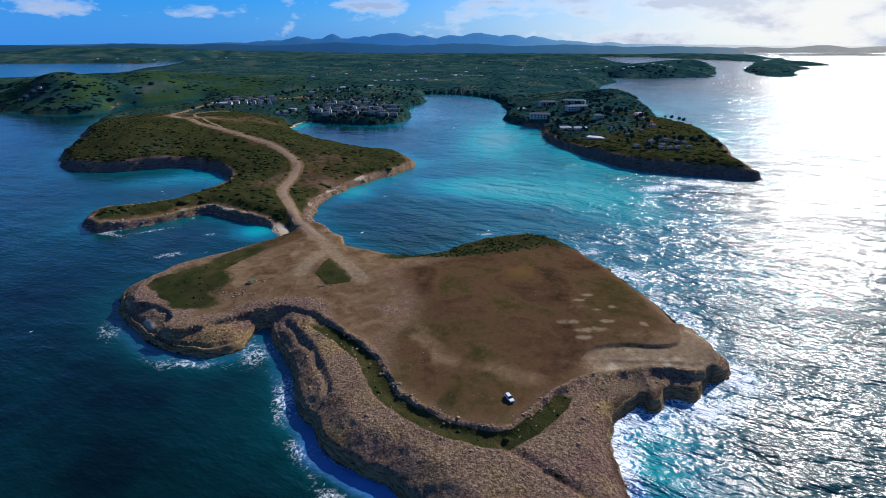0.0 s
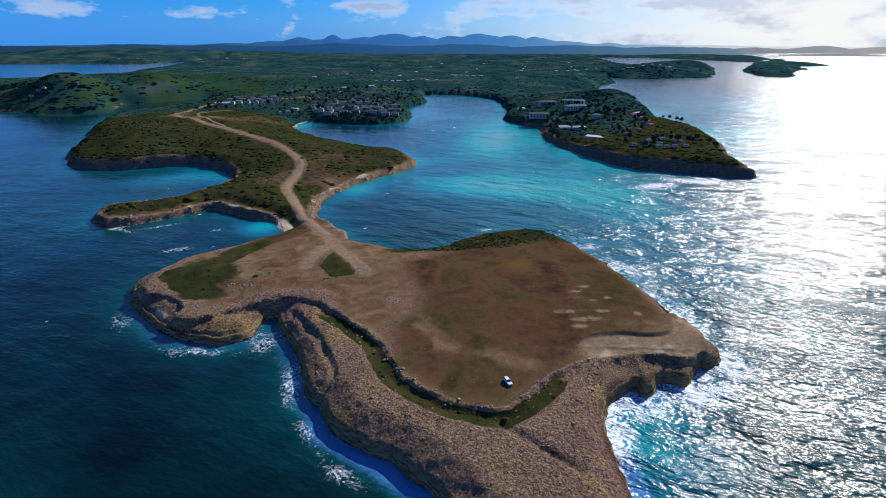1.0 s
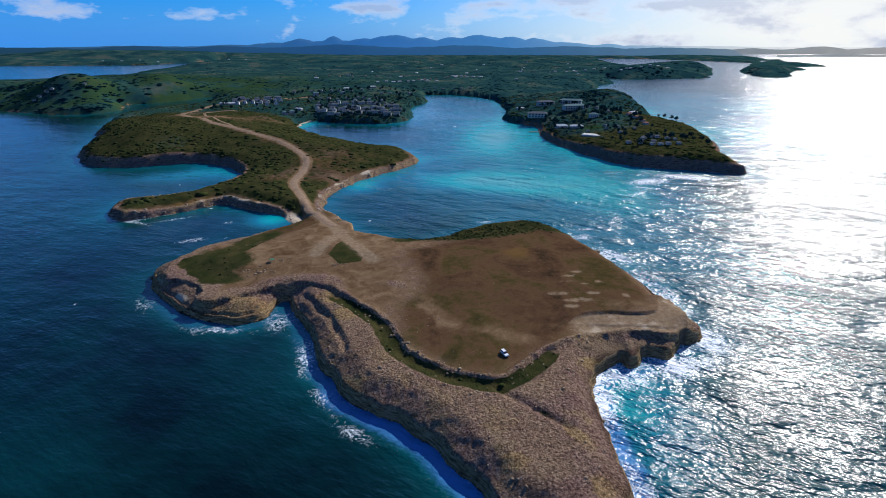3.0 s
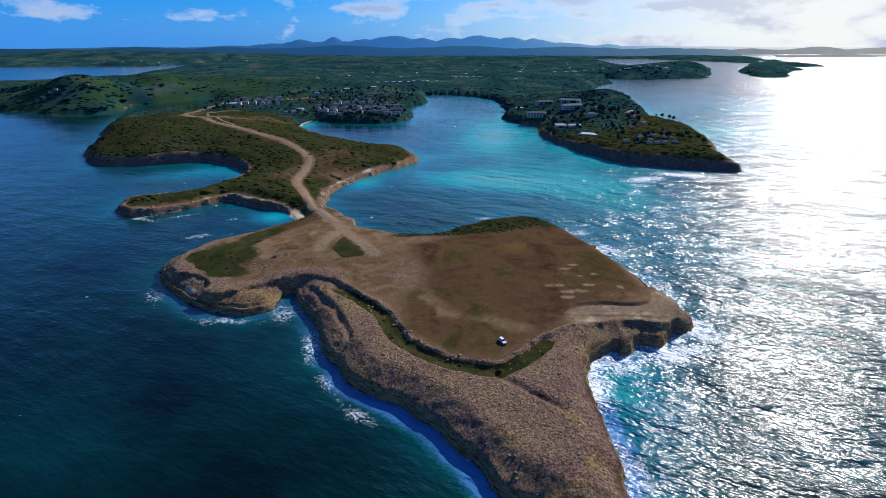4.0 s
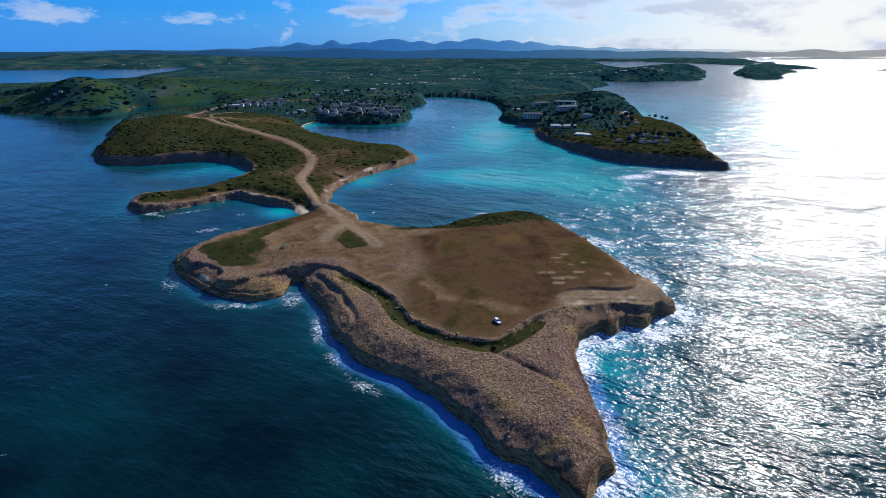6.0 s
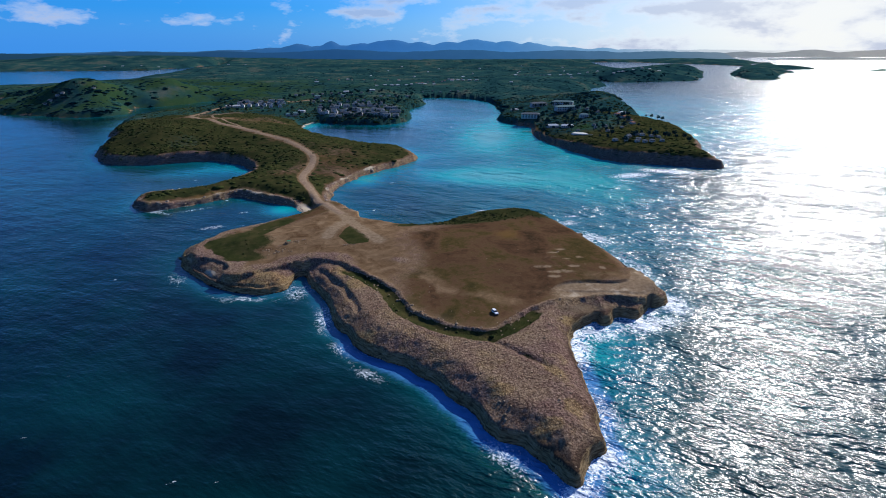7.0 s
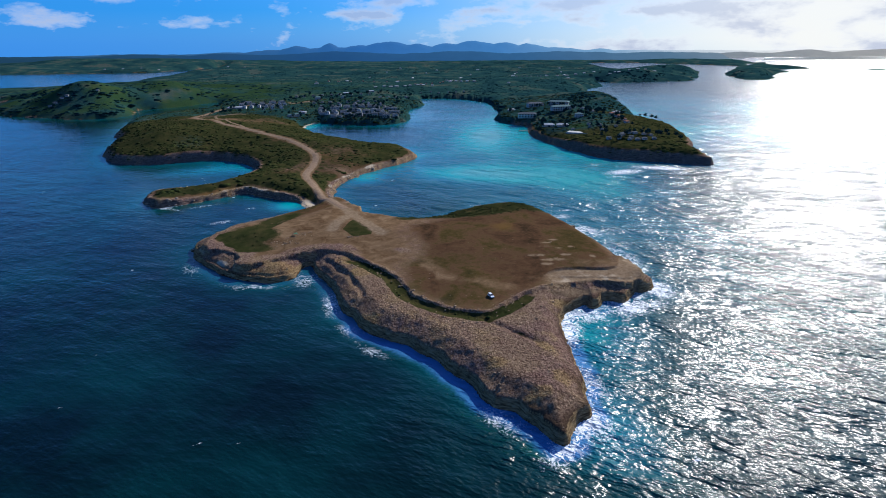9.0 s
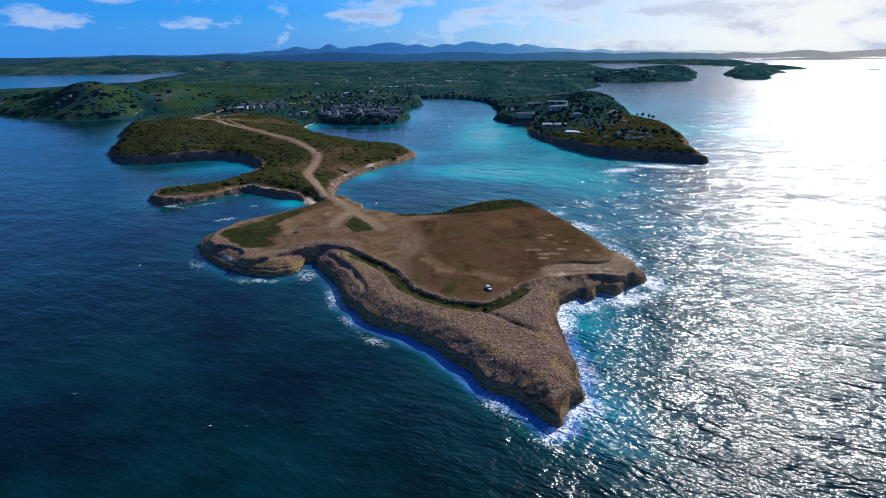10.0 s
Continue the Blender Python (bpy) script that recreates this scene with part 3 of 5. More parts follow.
    for cx, cy, rx, ry, h in HILLS:
        back = back + h * blob(x, y, cx, cy, rx, ry) * sstep(0, 45, d)
    back = back + sstep(60, 200, d) * sstep(900, 2400, y) * 15 * rough_noise(x, y, 320, 5, 14)
    far = (cliff + back) * sstep(-0.3, np.clip(y / 110, 3.2, 14), d)
    far = far + 0.5 * rough_noise(x, y, 6, 2, 90) * sstep(1, 5, d) * (y < 900)
    t = sstep(322, 352, y - 0.10 * x)
    land = near * (1 - t) + far * t
    beach = np.maximum(blob(x, y, -106, 317, 13, 17), blob(x, y, -203, 740, 20, 42))
    land = land * (1 - 0.9 * np.clip(1.5 * beach, 0, 1) * sstep(24, 8, d))
    return np.where(d > -0.4, np.maximum(land, -0.35), -0.35 - 5.65 * sstep(-0.4, -7, d)), top


def spaced(low, fine_low, fine_high, high, step, growth):
    """Grid lines: even between the fine limits, then wider and wider."""
    mid = list(np.arange(fine_low, fine_high, step))
    up, s = [fine_high], step
    while up[-1] < high:
        s *= growth
        up.append(up[-1] + s)
    down, s = [], step
    at = fine_low
    while at > low:
        s *= growth
        at -= s
        down.append(at)
    return np.array(down[::-1] + mid + up)


def sheet(name, x, y, z, material, fields):
    """A grid mesh with named fields on its points."""
    ny, nx = x.shape
    mesh = bpy.data.meshes.new(name)
    idx = np.arange(nx * ny).reshape(ny, nx)
    quads = np.stack([idx[:-1, :-1], idx[:-1, 1:], idx[1:, 1:], idx[1:, :-1]], -1).reshape(-1, 4)
    mesh.vertices.add(nx * ny)
    mesh.vertices.foreach_set("co", np.stack([x, y, z], -1).astype(np.float32).ravel())
    mesh.loops.add(quads.size)
    mesh.loops.foreach_set("vertex_index", quads.astype(np.int32).ravel())
    mesh.polygons.add(len(quads))
    mesh.polygons.foreach_set("loop_start", np.arange(0, quads.size, 4, dtype=np.int32))
    mesh.polygons.foreach_set("use_smooth", np.ones(len(quads), bool))
    for key, v in fields.items():
        mesh.attributes.new(key, "FLOAT", "POINT").data.foreach_set("value", np.asarray(v, np.float32).ravel())
    mesh.update(calc_edges=True)
    mesh.materials.append(material)
    return new(name, mesh)


GX = spaced(-4300, -165, 118, 4300, 0.68, 1.032)
GY = spaced(-20, 48, 300, 4780, 0.68, 1.0185)
X, Y = np.meshgrid(GX, GY)
D = shore(X, Y)
Z, TOP_IN = heights(X, Y, D)
slope = np.hypot(np.gradient(Z, GX, axis=1), np.gradient(Z, GY, axis=0))
near_part = 1 - sstep(322, 352, Y - 0.10 * X)
grassy = inside_near(X + 3 * rough_noise(X, Y, 18, 3, 51), Y + 3 * rough_noise(X, Y, 18, 3, 52), GRASSY)
steep = sstep(0.7, 1.5, slope) * sstep(9, 2, np.where(near_part > 0.5, D, D * 0.5)) * (1 - 0.8 * sstep(760, 860, Y))
ROAD_LINE = [(-64, 271), (-69, 282), (-82, 301), (-96, 330), (-111, 363), (-121, 382), (-125, 405), (-123, 432), (-127, 457), (-141, 486), (-165, 522), (-199, 557),
             (-237, 580), (-285, 618), (-334, 676), (-362, 716), (-371, 758), (-368, 818), (-352, 872), (-325, 918), (-285, 951), (-230, 975)]
FORK_LINE = [(-62, 272), (-66, 258), (-69, 248), (-70, 236)]
SPUR_LINE = [(-237, 584), (-256, 606), (-288, 644), (-318, 692), (-333, 722), (-341, 742), (-330, 756), (-300, 760)]
roadside = np.minimum(off_line(X, Y, rounded(ROAD_LINE, 1, False)), np.minimum(off_line(X, Y, rounded(FORK_LINE, 1, False)), off_line(X, Y, rounded([(-64, 271), (-55, 255), (-45, 240), (-38, 228)], 1, False))))
grass = near_part * sstep(-20, 18, grassy + 5 * rough_noise(X, Y, 30, 3, 53)) * sstep(0.2, 1.5, TOP_IN)
dirt = near_part * np.maximum(sstep(3, 13, TOP_IN + 4 * rough_noise(X, Y, 12, 3, 54)), sstep(0.3, 3, TOP_IN) * sstep(-60, -40, X)) * (1 - sstep(-22, 20, grassy)) * 0.95
loop_track = off_line(X, Y, rounded([(-20, 214), (-18, 204), (-15, 194), (-10, 181), (-3, 169), (3, 160), (10, 157), (18, 157), (25, 154), (34, 150)], 1, False))
dirt = np.maximum(dirt, 0.62 * sstep(9, 0, loop_track + 4 * rough_noise(X, Y, 12, 3, 155)) * grass)
dirt = np.maximum(dirt, 0.75 * blob(X, Y, 75, 166, 34, 5, 6) * sstep(0, 3, TOP_IN))
dirt = np.maximum(dirt, (0.55 + 0.5 * rough_noise(X, Y, 10, 3, 56)) * blob(X, Y, 80, 178, 24, 8, -8) * near_part)
dirt = np.maximum(dirt, 0.9 * sstep(8, 3.5, roadside))
dirt = np.maximum(dirt, 0.75 * blob(X, Y, -300, 680, 60, 40, -40)) * sstep(0.5, 3, D)
edge_in = np.where(Y > 800, 0.35, 1.0)
D_shore, D = D, D + 6 * sstep(640, 800, Y)
green = (1 - near_part) * sstep(2 * edge_in, 12 * edge_in, D) * (0.96 + 0.75 * rough_noise(X, Y, 60, 4, 44))
green -= 0.50 * blob(X, Y, -140, 410, 22, 30) + 0.25 * blob(X, Y, -85, 440, 26, 50) + 0.5 * blob(X, Y, -270, 690, 70, 55) + 0.4 * blob(X, Y, 270, 520, 40, 40) + 0.35 * blob(X, Y, -40, 505, 30, 20)
for cx, cy, rx, ry, turn, w in ((-118, 232, 20, 13, -35, 1.0), (-112, 210, 13, 6, 0, 1.0), (-110, 262, 9, 22, -40, 0.8), (20, 272, 42, 13, 12, 1.1), (62, 284, 22, 12, -30, 1.0),
                                (-18, 262, 18, 6, 15, 0.8), (30, 130, 9, 5, 40, 0.55), (31, 110, 2, 8, 45, 0.5), (-66, 300, 5, 18, -38, 0.5)):
    green = np.maximum(green, np.clip(1.15 * w * blob(X, Y, cx, cy, rx, ry, turn), 0, 1.0))
ditch = sstep(-8.2, -5.4, TOP_IN) * sstep(0.2, -1.0, TOP_IN) * np.clip(2.2 * blob(X, Y, -33, 168, 22, 28) + 2.0 * blob(X, Y, 6, 127, 30, 15) + 1.4 * blob(X, Y, 32, 136, 11, 12), 0, 1)
green = np.maximum(green, 0.92 * ditch)
scrub = inside_near(X + 2 * rough_noise(X, Y, 8, 2, 57), Y + 2 * rough_noise(X, Y, 8, 2, 58), rounded([(-145, 230), (-126, 246), (-106, 277), (-99, 302), (-90, 310), (-86, 298), (-95, 270), (-109, 243), (-113, 224), (-98, 207), (-118, 204), (-132, 216)]))
green = np.maximum(green, (0.70 - 0.22 * sstep(240, 275, Y)) * sstep(-1.5, 2.5, scrub))
kite = inside_near(X, Y, np.array([(-60, 256), (-64, 236), (-55, 223), (-44, 226), (-43, 236), (-52, 249)], float))
green = np.maximum(green, sstep(-1, 2, kite))
green *= 1 - sstep(0.9, 1.6, slope) * 0.8
green *= 1 - sstep(6, 3, roadside) * (1 - sstep(-1, 1, kite))
dirt *= 1 - 0.8 * sstep(0.5, 1, green) * near_part
grass *= 1 - sstep(0.5, 0.8, green) * near_part
olive = np.clip(1.6 * blob(X, Y, -92, 290, 11, 30, -30) + 1.3 * blob(X, Y, -45, 278, 22, 7, -25), 0, 1) * near_part
grass, dirt = np.maximum(grass, 0.95 * olive), dirt * (1 - 0.85 * olive)
dirt *= 1 - 0.9 * blob(X, Y, -23, 200, 6, 3, -25)
grass = np.maximum(grass, (1 - near_part) * (1 - 0.9 * sstep(690, 760, Y)) * (0.66 + 0.25 * rough_noise(X, Y, 30, 3, 85)) * sstep(2.5, 7, D))
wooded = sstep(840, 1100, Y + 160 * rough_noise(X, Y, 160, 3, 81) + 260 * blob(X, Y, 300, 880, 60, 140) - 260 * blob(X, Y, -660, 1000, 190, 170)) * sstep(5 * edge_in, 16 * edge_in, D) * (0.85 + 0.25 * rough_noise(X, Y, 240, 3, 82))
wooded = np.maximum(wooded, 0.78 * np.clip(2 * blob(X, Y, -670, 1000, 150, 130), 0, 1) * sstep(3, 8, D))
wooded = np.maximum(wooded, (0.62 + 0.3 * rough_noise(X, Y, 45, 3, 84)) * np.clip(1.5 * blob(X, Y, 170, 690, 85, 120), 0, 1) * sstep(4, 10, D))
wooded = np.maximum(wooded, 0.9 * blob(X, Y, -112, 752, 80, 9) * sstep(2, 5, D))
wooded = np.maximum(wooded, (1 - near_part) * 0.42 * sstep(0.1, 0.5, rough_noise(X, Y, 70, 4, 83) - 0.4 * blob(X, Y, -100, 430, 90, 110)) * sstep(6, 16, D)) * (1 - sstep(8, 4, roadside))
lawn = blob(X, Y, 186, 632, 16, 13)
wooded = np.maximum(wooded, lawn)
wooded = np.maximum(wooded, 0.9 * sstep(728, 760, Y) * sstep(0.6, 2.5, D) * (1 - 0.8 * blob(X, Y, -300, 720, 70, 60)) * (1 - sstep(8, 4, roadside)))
track = np.maximum(sstep(4.5, 2.2, roadside), 0.5 * sstep(9, 3, roadside) * near_part)
track = np.maximum(track, (0.6 + 0.6 * rough_noise(X, Y, 7, 2, 59)) * sstep(0.5, 2.0, D_shore) * sstep(6, 3, D_shore) * np.clip(blob(X, Y, -190, 348, 75, 22, 0) + blob(X, Y, -70, 420, 30, 110) + 0.7 * blob(X, Y, -120, 190, 45, 22), 0, 1))
track = np.maximum(track, (0.6 + 0.5 * rough_noise(X, Y, 8, 3, 160)) * blob(X, Y, 66, 152, 24, 4, 12))
track = np.maximum(track, 0.7 * sstep(-1, 1, inside_near(X, Y, TERRACE)) * sstep(42, 58, X))
for cx, cy, rx, ry in ((59, 207, 4, 1.6), (58, 201, 4.5, 1.7), (65, 199, 4, 1.3), (66, 213, 4, 1.4), (52, 189, 6, 1.8), (68, 190, 4, 1.4), (59, 183, 7, 2.2), (56, 178, 6, 1.8), (82, 188, 1.6, 2.4), (73, 202, 2, 1.6)):
    track = np.maximum(track, (0.72 + 0.5 * rough_noise(X, Y, 3, 2, 156)) * blob(X, Y, cx, cy, rx * 1.15, ry * 1.15, 8))
sand = np.maximum(1.2 * blob(X, Y, -107, 317, 9, 16, 10), 1.3 * blob(X, Y, -201, 745, 9, 38)) * sstep(16, 6, D)
rim = (0.52 + 0.5 * rough_noise(X, Y, 9, 3, 62)) * sstep(2.0, 3.2, D_shore) * sstep(8, 5, D_shore + 2 * rough_noise(X, Y, 16, 2, 63))
sand = np.maximum(sand, (0.36 + 0.30 * rough_noise(X, Y, 5, 3, 64)) * np.maximum(sstep(-1, 2, inside_near(X, Y, TERRACE)) * sstep(44, 62, X), sstep(0.1, 0.9, blob(X, Y, 80, 162, 40, 8, 5)) * sstep(0, 2, TOP_IN)))
sand = np.maximum(sand, rim * np.clip(1.2 * blob(X, Y, -190, 352, 80, 26) + 1.1 * blob(X, Y, -75, 430, 45, 120) + 0.9 * blob(X, Y, -135, 200, 50, 40) + 0.5 * blob(X, Y, 260, 470, 60, 60), 0, 1))
D = D_shore
ochre = np.zeros_like(X)
for cx, cy, rx, ry, turn in ((-54, 190, 9, 5, -40), (-44, 175, 8, 6, -50), (-106, 184, 24, 6, -6), (-90, 188, 14, 8, 0), (-35, 128, 8, 6, -40), (19, 89, 5, 4, 0), (42, 80, 4, 5, 0), (32, 71, 6, 4, 30), (39, 100, 3, 7, 30), (56, 140, 8, 5, 0),
                             (-190, 350, 60, 12, 0), (38, 236, 11, 13, -20), (-150, 220, 6, 12, 30)):
    ochre = np.maximum(ochre, blob(X, Y, cx, cy, rx, ry, turn))
wet = near_part * sstep(5.0, 1.0, D_shore + 1.8 * rough_noise(X, Y, 7, 3, 157)) * sstep(3.6, 1.6, Z)
wet = np.maximum(wet, 0.62 * near_part * sstep(7.0, 1.0, D_shore + 2.2 * rough_noise(X, Y, 9, 3, 159)) * np.clip(1.6 * blob(X, Y, 52, 98, 12, 42) + 1.5 * blob(X, Y, 42, 62, 18, 16) + 1.2 * blob(X, Y, 78, 148, 30, 10), 0, 1))
lush = lawn + 0.72 * np.clip(1.5 * blob(X, Y, -650, 1130, 420, 330), 0, 1)
# where cliffs take the shade-darkened colour, less so on the spit
cliff_shade = (1 - near_part) * (1 - 0.75 * np.clip(1.3 * blob(X, Y, -75, 420, 45, 120) + blob(X, Y, -40, 520, 50, 60), 0, 1))
ground = sheet("ground", X, Y, Z, LAND, {"cliff": steep, "grass": grass, "dirt": dirt, "veg": green, "sand": sand, "woods": wooded, "track": track, "ochre": ochre, "wet": wet, "lush": lush, "cliff_shade": cliff_shade})
tagged(ground, "brown limestone headland with dry grass, dirt and green scrub", "ground", kind="structure")


def on_ground(x, y):
    """Height of the ground sheet at places."""
    x, y = np.asarray(x, float), np.asarray(y, float)
    i, j = np.clip(np.searchsorted(GX, x) - 1, 0, len(GX) - 2), np.clip(np.searchsorted(GY, y) - 1, 0, len(GY) - 2)
    u, v = (x - GX[i]) / (GX[i + 1] - GX[i]), (y - GY[j]) / (GY[j + 1] - GY[j])
    return (Z[j, i] * (1 - u) + Z[j, i + 1] * u) * (1 - v) + (Z[j + 1, i] * (1 - u) + Z[j + 1, i + 1] * u) * v


def field_at(field, x, y):
    i, j = np.clip(np.searchsorted(GX, x), 0, len(GX) - 1), np.clip(np.searchsorted(GY, y), 0, len(GY) - 1)
    return field[j, i]


# ---- sea ----
SX = spaced(-4790, -175, 170, 4790, 1.6, 1.05)
SY = spaced(-4790, 20, 330, 4790, 1.6, 1.035)
SXX, SYY = np.meshgrid(SX, SY)
reach = np.hypot(SXX, SYY)
keep = np.minimum(1, 4780 / np.maximum(reach, 1))
SXX, SYY = SXX * keep, SYY * keep
OUT = -shore(SXX, SYY)
# last term paints the cliff shadow's blue along the west rocks
shoal_sheen = 0.075 + 0.16 * sstep(60, 2, OUT) * sstep(150, 400, SYY) + 0.10 * sstep(25, 2, OUT) + 0.12 * sstep(14, 3, OUT) * sstep(45, 25, SXX) * sstep(220, 190, SYY)
# shallows; the wide patches off the east head paint in reflected bright sky
for cx, cy, rx, ry, turn, w in ((40, 425, 85, 36, -8, 0.50), (65, 650, 36, 100, -8, 0.48), (50, 560, 100, 210, 0, 0.34), (20, 350, 90, 60, 0, 0.07), (-235, 448, 60, 34, 20, 0.36), (-70, 408, 16, 20, 0, 0.35), (-122, 322, 14, 16, 0, 0.45),
                                (64, 122, 20, 34, 0, 0.26), (55, 60, 16, 22, 0, 0.22), (-205, 735, 25, 40, 0, 0.5), (20, 900, 90, 260, 0, 0.22), (-330, 330, 200, 170, 0, 0.05), (-520, 620, 200, 260, 0, 0.05),
                                (-450, 430, 160, 60, 0, 0.05), (420, 900, 420, 420, 0, 0.34), (150, 470, 80, 100, 0, 0.32), (130, 370, 80, 60, 0, 0.22), (70, 105, 26, 60, 0, 0.10), (56, 48, 20, 26, 0, 0.06), (380, 640, 70, 140, 0, 0.25), (135, 250, 60, 100, 0, 0.24), (165, 330, 60, 70, 0, 0.10), (520, 950, 200, 320, 0, 0.15), (140, 120, 130, 130, 0, 0.14)):
    shoal_sheen = shoal_sheen + w * blob(SXX, SYY, cx, cy, rx, ry, turn)
surf = np.maximum(0.39 * np.exp(-((OUT - 7.5 - 2.5 * rough_noise(SXX, SYY, 12, 2, 98)) / 3.2) ** 2) * (0.45 + 0.55 * sstep(-0.25, 0.25, rough_noise(SXX, SYY, 26, 2, 99))) * sstep(40, 20, SXX) * sstep(-150, -120, SXX), 0.5 * sstep(9.5, 2.5, OUT) * sstep(50, 58, SXX) * sstep(130, 138, SYY)) * sstep(215, 190, SYY)
surf = np.maximum(surf, sstep(4.0, 0.5, OUT) * np.where((SXX < 30) & (SYY < 230), 0.22, 0.36))
surf *= 0.80 + 0.65 * rough_noise(SXX, SYY, 18, 3, 95)
surf *= 0.2 + 0.8 * np.maximum(np.maximum(blob(SXX, SYY, 0, 150, 190, 180), blob(SXX, SYY, -215, 330, 60, 40)), np.maximum(blob(SXX, SYY, 240, 460, 90, 60), 0.5 * blob(SXX, SYY, -380, 520, 60, 90)))
for cx, cy, rx, ry, turn, w in ((57, 128, 7, 22, -8, 0.44), (66, 138, 14, 8, 10, 0.50), (92, 146, 20, 9, 20, 0.50), (112, 165, 9, 14, 0, 0.50), (49, 62, 9, 10, 0, 0.48), (36, 49, 12, 6, 30, 0.43),
                                (18, 64, 5, 13, 45, 0.38), (56, 84, 6, 14, 0, 0.38), (-30, 109, 4, 12, 55, 0.35), (-45, 127, 4, 12, 35, 0.33), (-57, 152, 4, 17, 20, 0.40), (-75, 180, 7, 12, 10, 0.37),
                                (-100, 174, 18, 4, -5, 0.36), (-145, 198, 14, 6, -50, 0.30), (109, 205, 9, 36, 5, 0.36), (98, 258, 10, 18, 20, 0.44), (88, 288, 12, 7, 0, 0.40), (-160, 283, 11, 4.5, 28, 0.40),
                                (-150, 317, 6, 3, 10, 0.38), (222, 440, 34, 11, -12, 0.56), (178, 425, 26, 12, 20, 0.50), (282, 436, 18, 7, 0, 0.40), (28, 318, 8, 4, 0, 0.38), (93, 303, 9, 4, 0, 0.40), (165, 407, 10, 4, 10, 0.38), (-190, 324, 20, 3, 30, 0.34), (-215, 318, 22, 4, -25, 0.38),
                                (72, 118, 18, 34, 0, 0.17)):
    surf = np.maximum(surf, w * blob(SXX, SYY, cx, cy, rx, ry, turn) + 0.12 * sstep(5, 0.5, OUT))
lee = (0.22 + 0.78 * sstep(-70, 60, SXX + 30 * rough_noise(SXX, SYY, 90, 3, 97))) * (1 - 0.50 * sstep(330, 900, SYY) * sstep(0.64, 0.44, SXX / np.maximum(SYY, 1)))
# aerated water hugs the seaward rocks and carries the painted shadow blue
milk_shade = sstep(7.5, 4.5, OUT + 2.5 * rough_noise(SXX, SYY, 16, 3, 158)) * sstep(215, 195, SYY) * (0.18 + 0.82 * sstep(165, 110, SYY))
sea = sheet("sea", SXX, SYY, np.zeros_like(SXX), SEA, {"shoal_sheen": shoal_sheen, "foam": surf, "chop": lee, "milk_shade": milk_shade})
tagged(sea, "dark blue sea with turquoise shallows, glitter and white surf", "sea", kind="structure")


# ---- road ----
def ribbon(name, line, width, label):
    p = rounded(line, 3, False)
    way = np.gradient(p, axis=0)
    way /= np.linalg.norm(way, axis=1)[:, None]
    side = np.stack([-way[:, 1], way[:, 0]], 1)
    n = len(p)
    wide = width * (1 + 0.16 * rough_noise(p[:, 0], p[:, 1], 14, 3, 77))
    across = np.linspace(-0.5, 0.5, 5)
    xx = p[:, :1] + side[:, :1] * across * wide[:, None]
    yy = p[:, 1:] + side[:, 1:] * across * wide[:, None]
    crown = np.array([-0.25, 0.22, 0.16, 0.22, -0.25])
    ob = sheet(name, xx, yy, on_ground(xx, yy) + crown, ROAD, {})
    return tagged(ob, label, "road", kind="structure")


ribbon("road", ROAD_LINE[1:], 7.0, "pale unpaved dirt road winding along the neck")
ribbon("road_spur", SPUR_LINE, 5.0, "narrow dirt track branching off the road")

# ---- far mountains ----
def ridge(name, y0, depth, low, peaks, material, label, seed, span=(-4000, 3600)):
    xs, rows = np.linspace(*span, 520), np.linspace(0, 1, 9)
    crest = np.full(xs.shape, float(low))
    for cx, w, h in peaks:
        crest = np.maximum(crest, low + (h - low) * np.exp(-np.abs((xs - cx) / w) ** 1.8))
    crest += 0.06 * crest * rough_noise(xs, xs * 0, 260, 3, seed, 0.66) + 0.08 * crest * rough_noise(xs, xs * 0, 70, 4, seed + 3, 0.7)
    xx, rr = np.meshgrid(xs, rows)
    yy = y0 + depth * rr - 0.00003 * xx ** 2
    zz = -4 + (crest[None, :] + 4) * np.sin(rr * math.pi / 2 * 1.25) / 1.0 + 6 * rough_noise(xx, yy, 120, 3, seed + 5) * np.sin(rr * math.pi)
    return tagged(sheet(name, xx, yy, zz, material, {}), label, "mountains", kind="structure")


# the ridges glow with the haze of distance, put into their materials
FAR_BLUE = distance_material("far_mountain_haze", (0.03, 0.05, 0.06), 1.15)
HILL_BLUE = distance_material("far_hill_haze", (0.012, 0.03, 0.03), 0.58)
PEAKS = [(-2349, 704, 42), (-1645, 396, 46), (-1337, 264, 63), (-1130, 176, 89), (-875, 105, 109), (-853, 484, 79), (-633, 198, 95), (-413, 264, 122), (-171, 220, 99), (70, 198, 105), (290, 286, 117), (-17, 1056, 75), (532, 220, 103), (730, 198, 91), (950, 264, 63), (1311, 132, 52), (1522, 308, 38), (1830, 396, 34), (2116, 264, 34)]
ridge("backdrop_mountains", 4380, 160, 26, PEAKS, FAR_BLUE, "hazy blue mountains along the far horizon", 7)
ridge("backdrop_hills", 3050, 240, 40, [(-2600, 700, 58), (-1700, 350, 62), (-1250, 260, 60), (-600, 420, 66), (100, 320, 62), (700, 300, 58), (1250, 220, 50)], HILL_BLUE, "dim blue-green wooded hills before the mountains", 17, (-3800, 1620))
ISLE_HAZE = distance_material("far_isle_haze", (0.03, 0.04, 0.045), 0.5)
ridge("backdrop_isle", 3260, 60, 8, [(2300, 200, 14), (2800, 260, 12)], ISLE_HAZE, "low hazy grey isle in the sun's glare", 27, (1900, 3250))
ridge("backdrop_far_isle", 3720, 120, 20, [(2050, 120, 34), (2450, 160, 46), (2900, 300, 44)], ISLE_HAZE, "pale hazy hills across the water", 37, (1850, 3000))

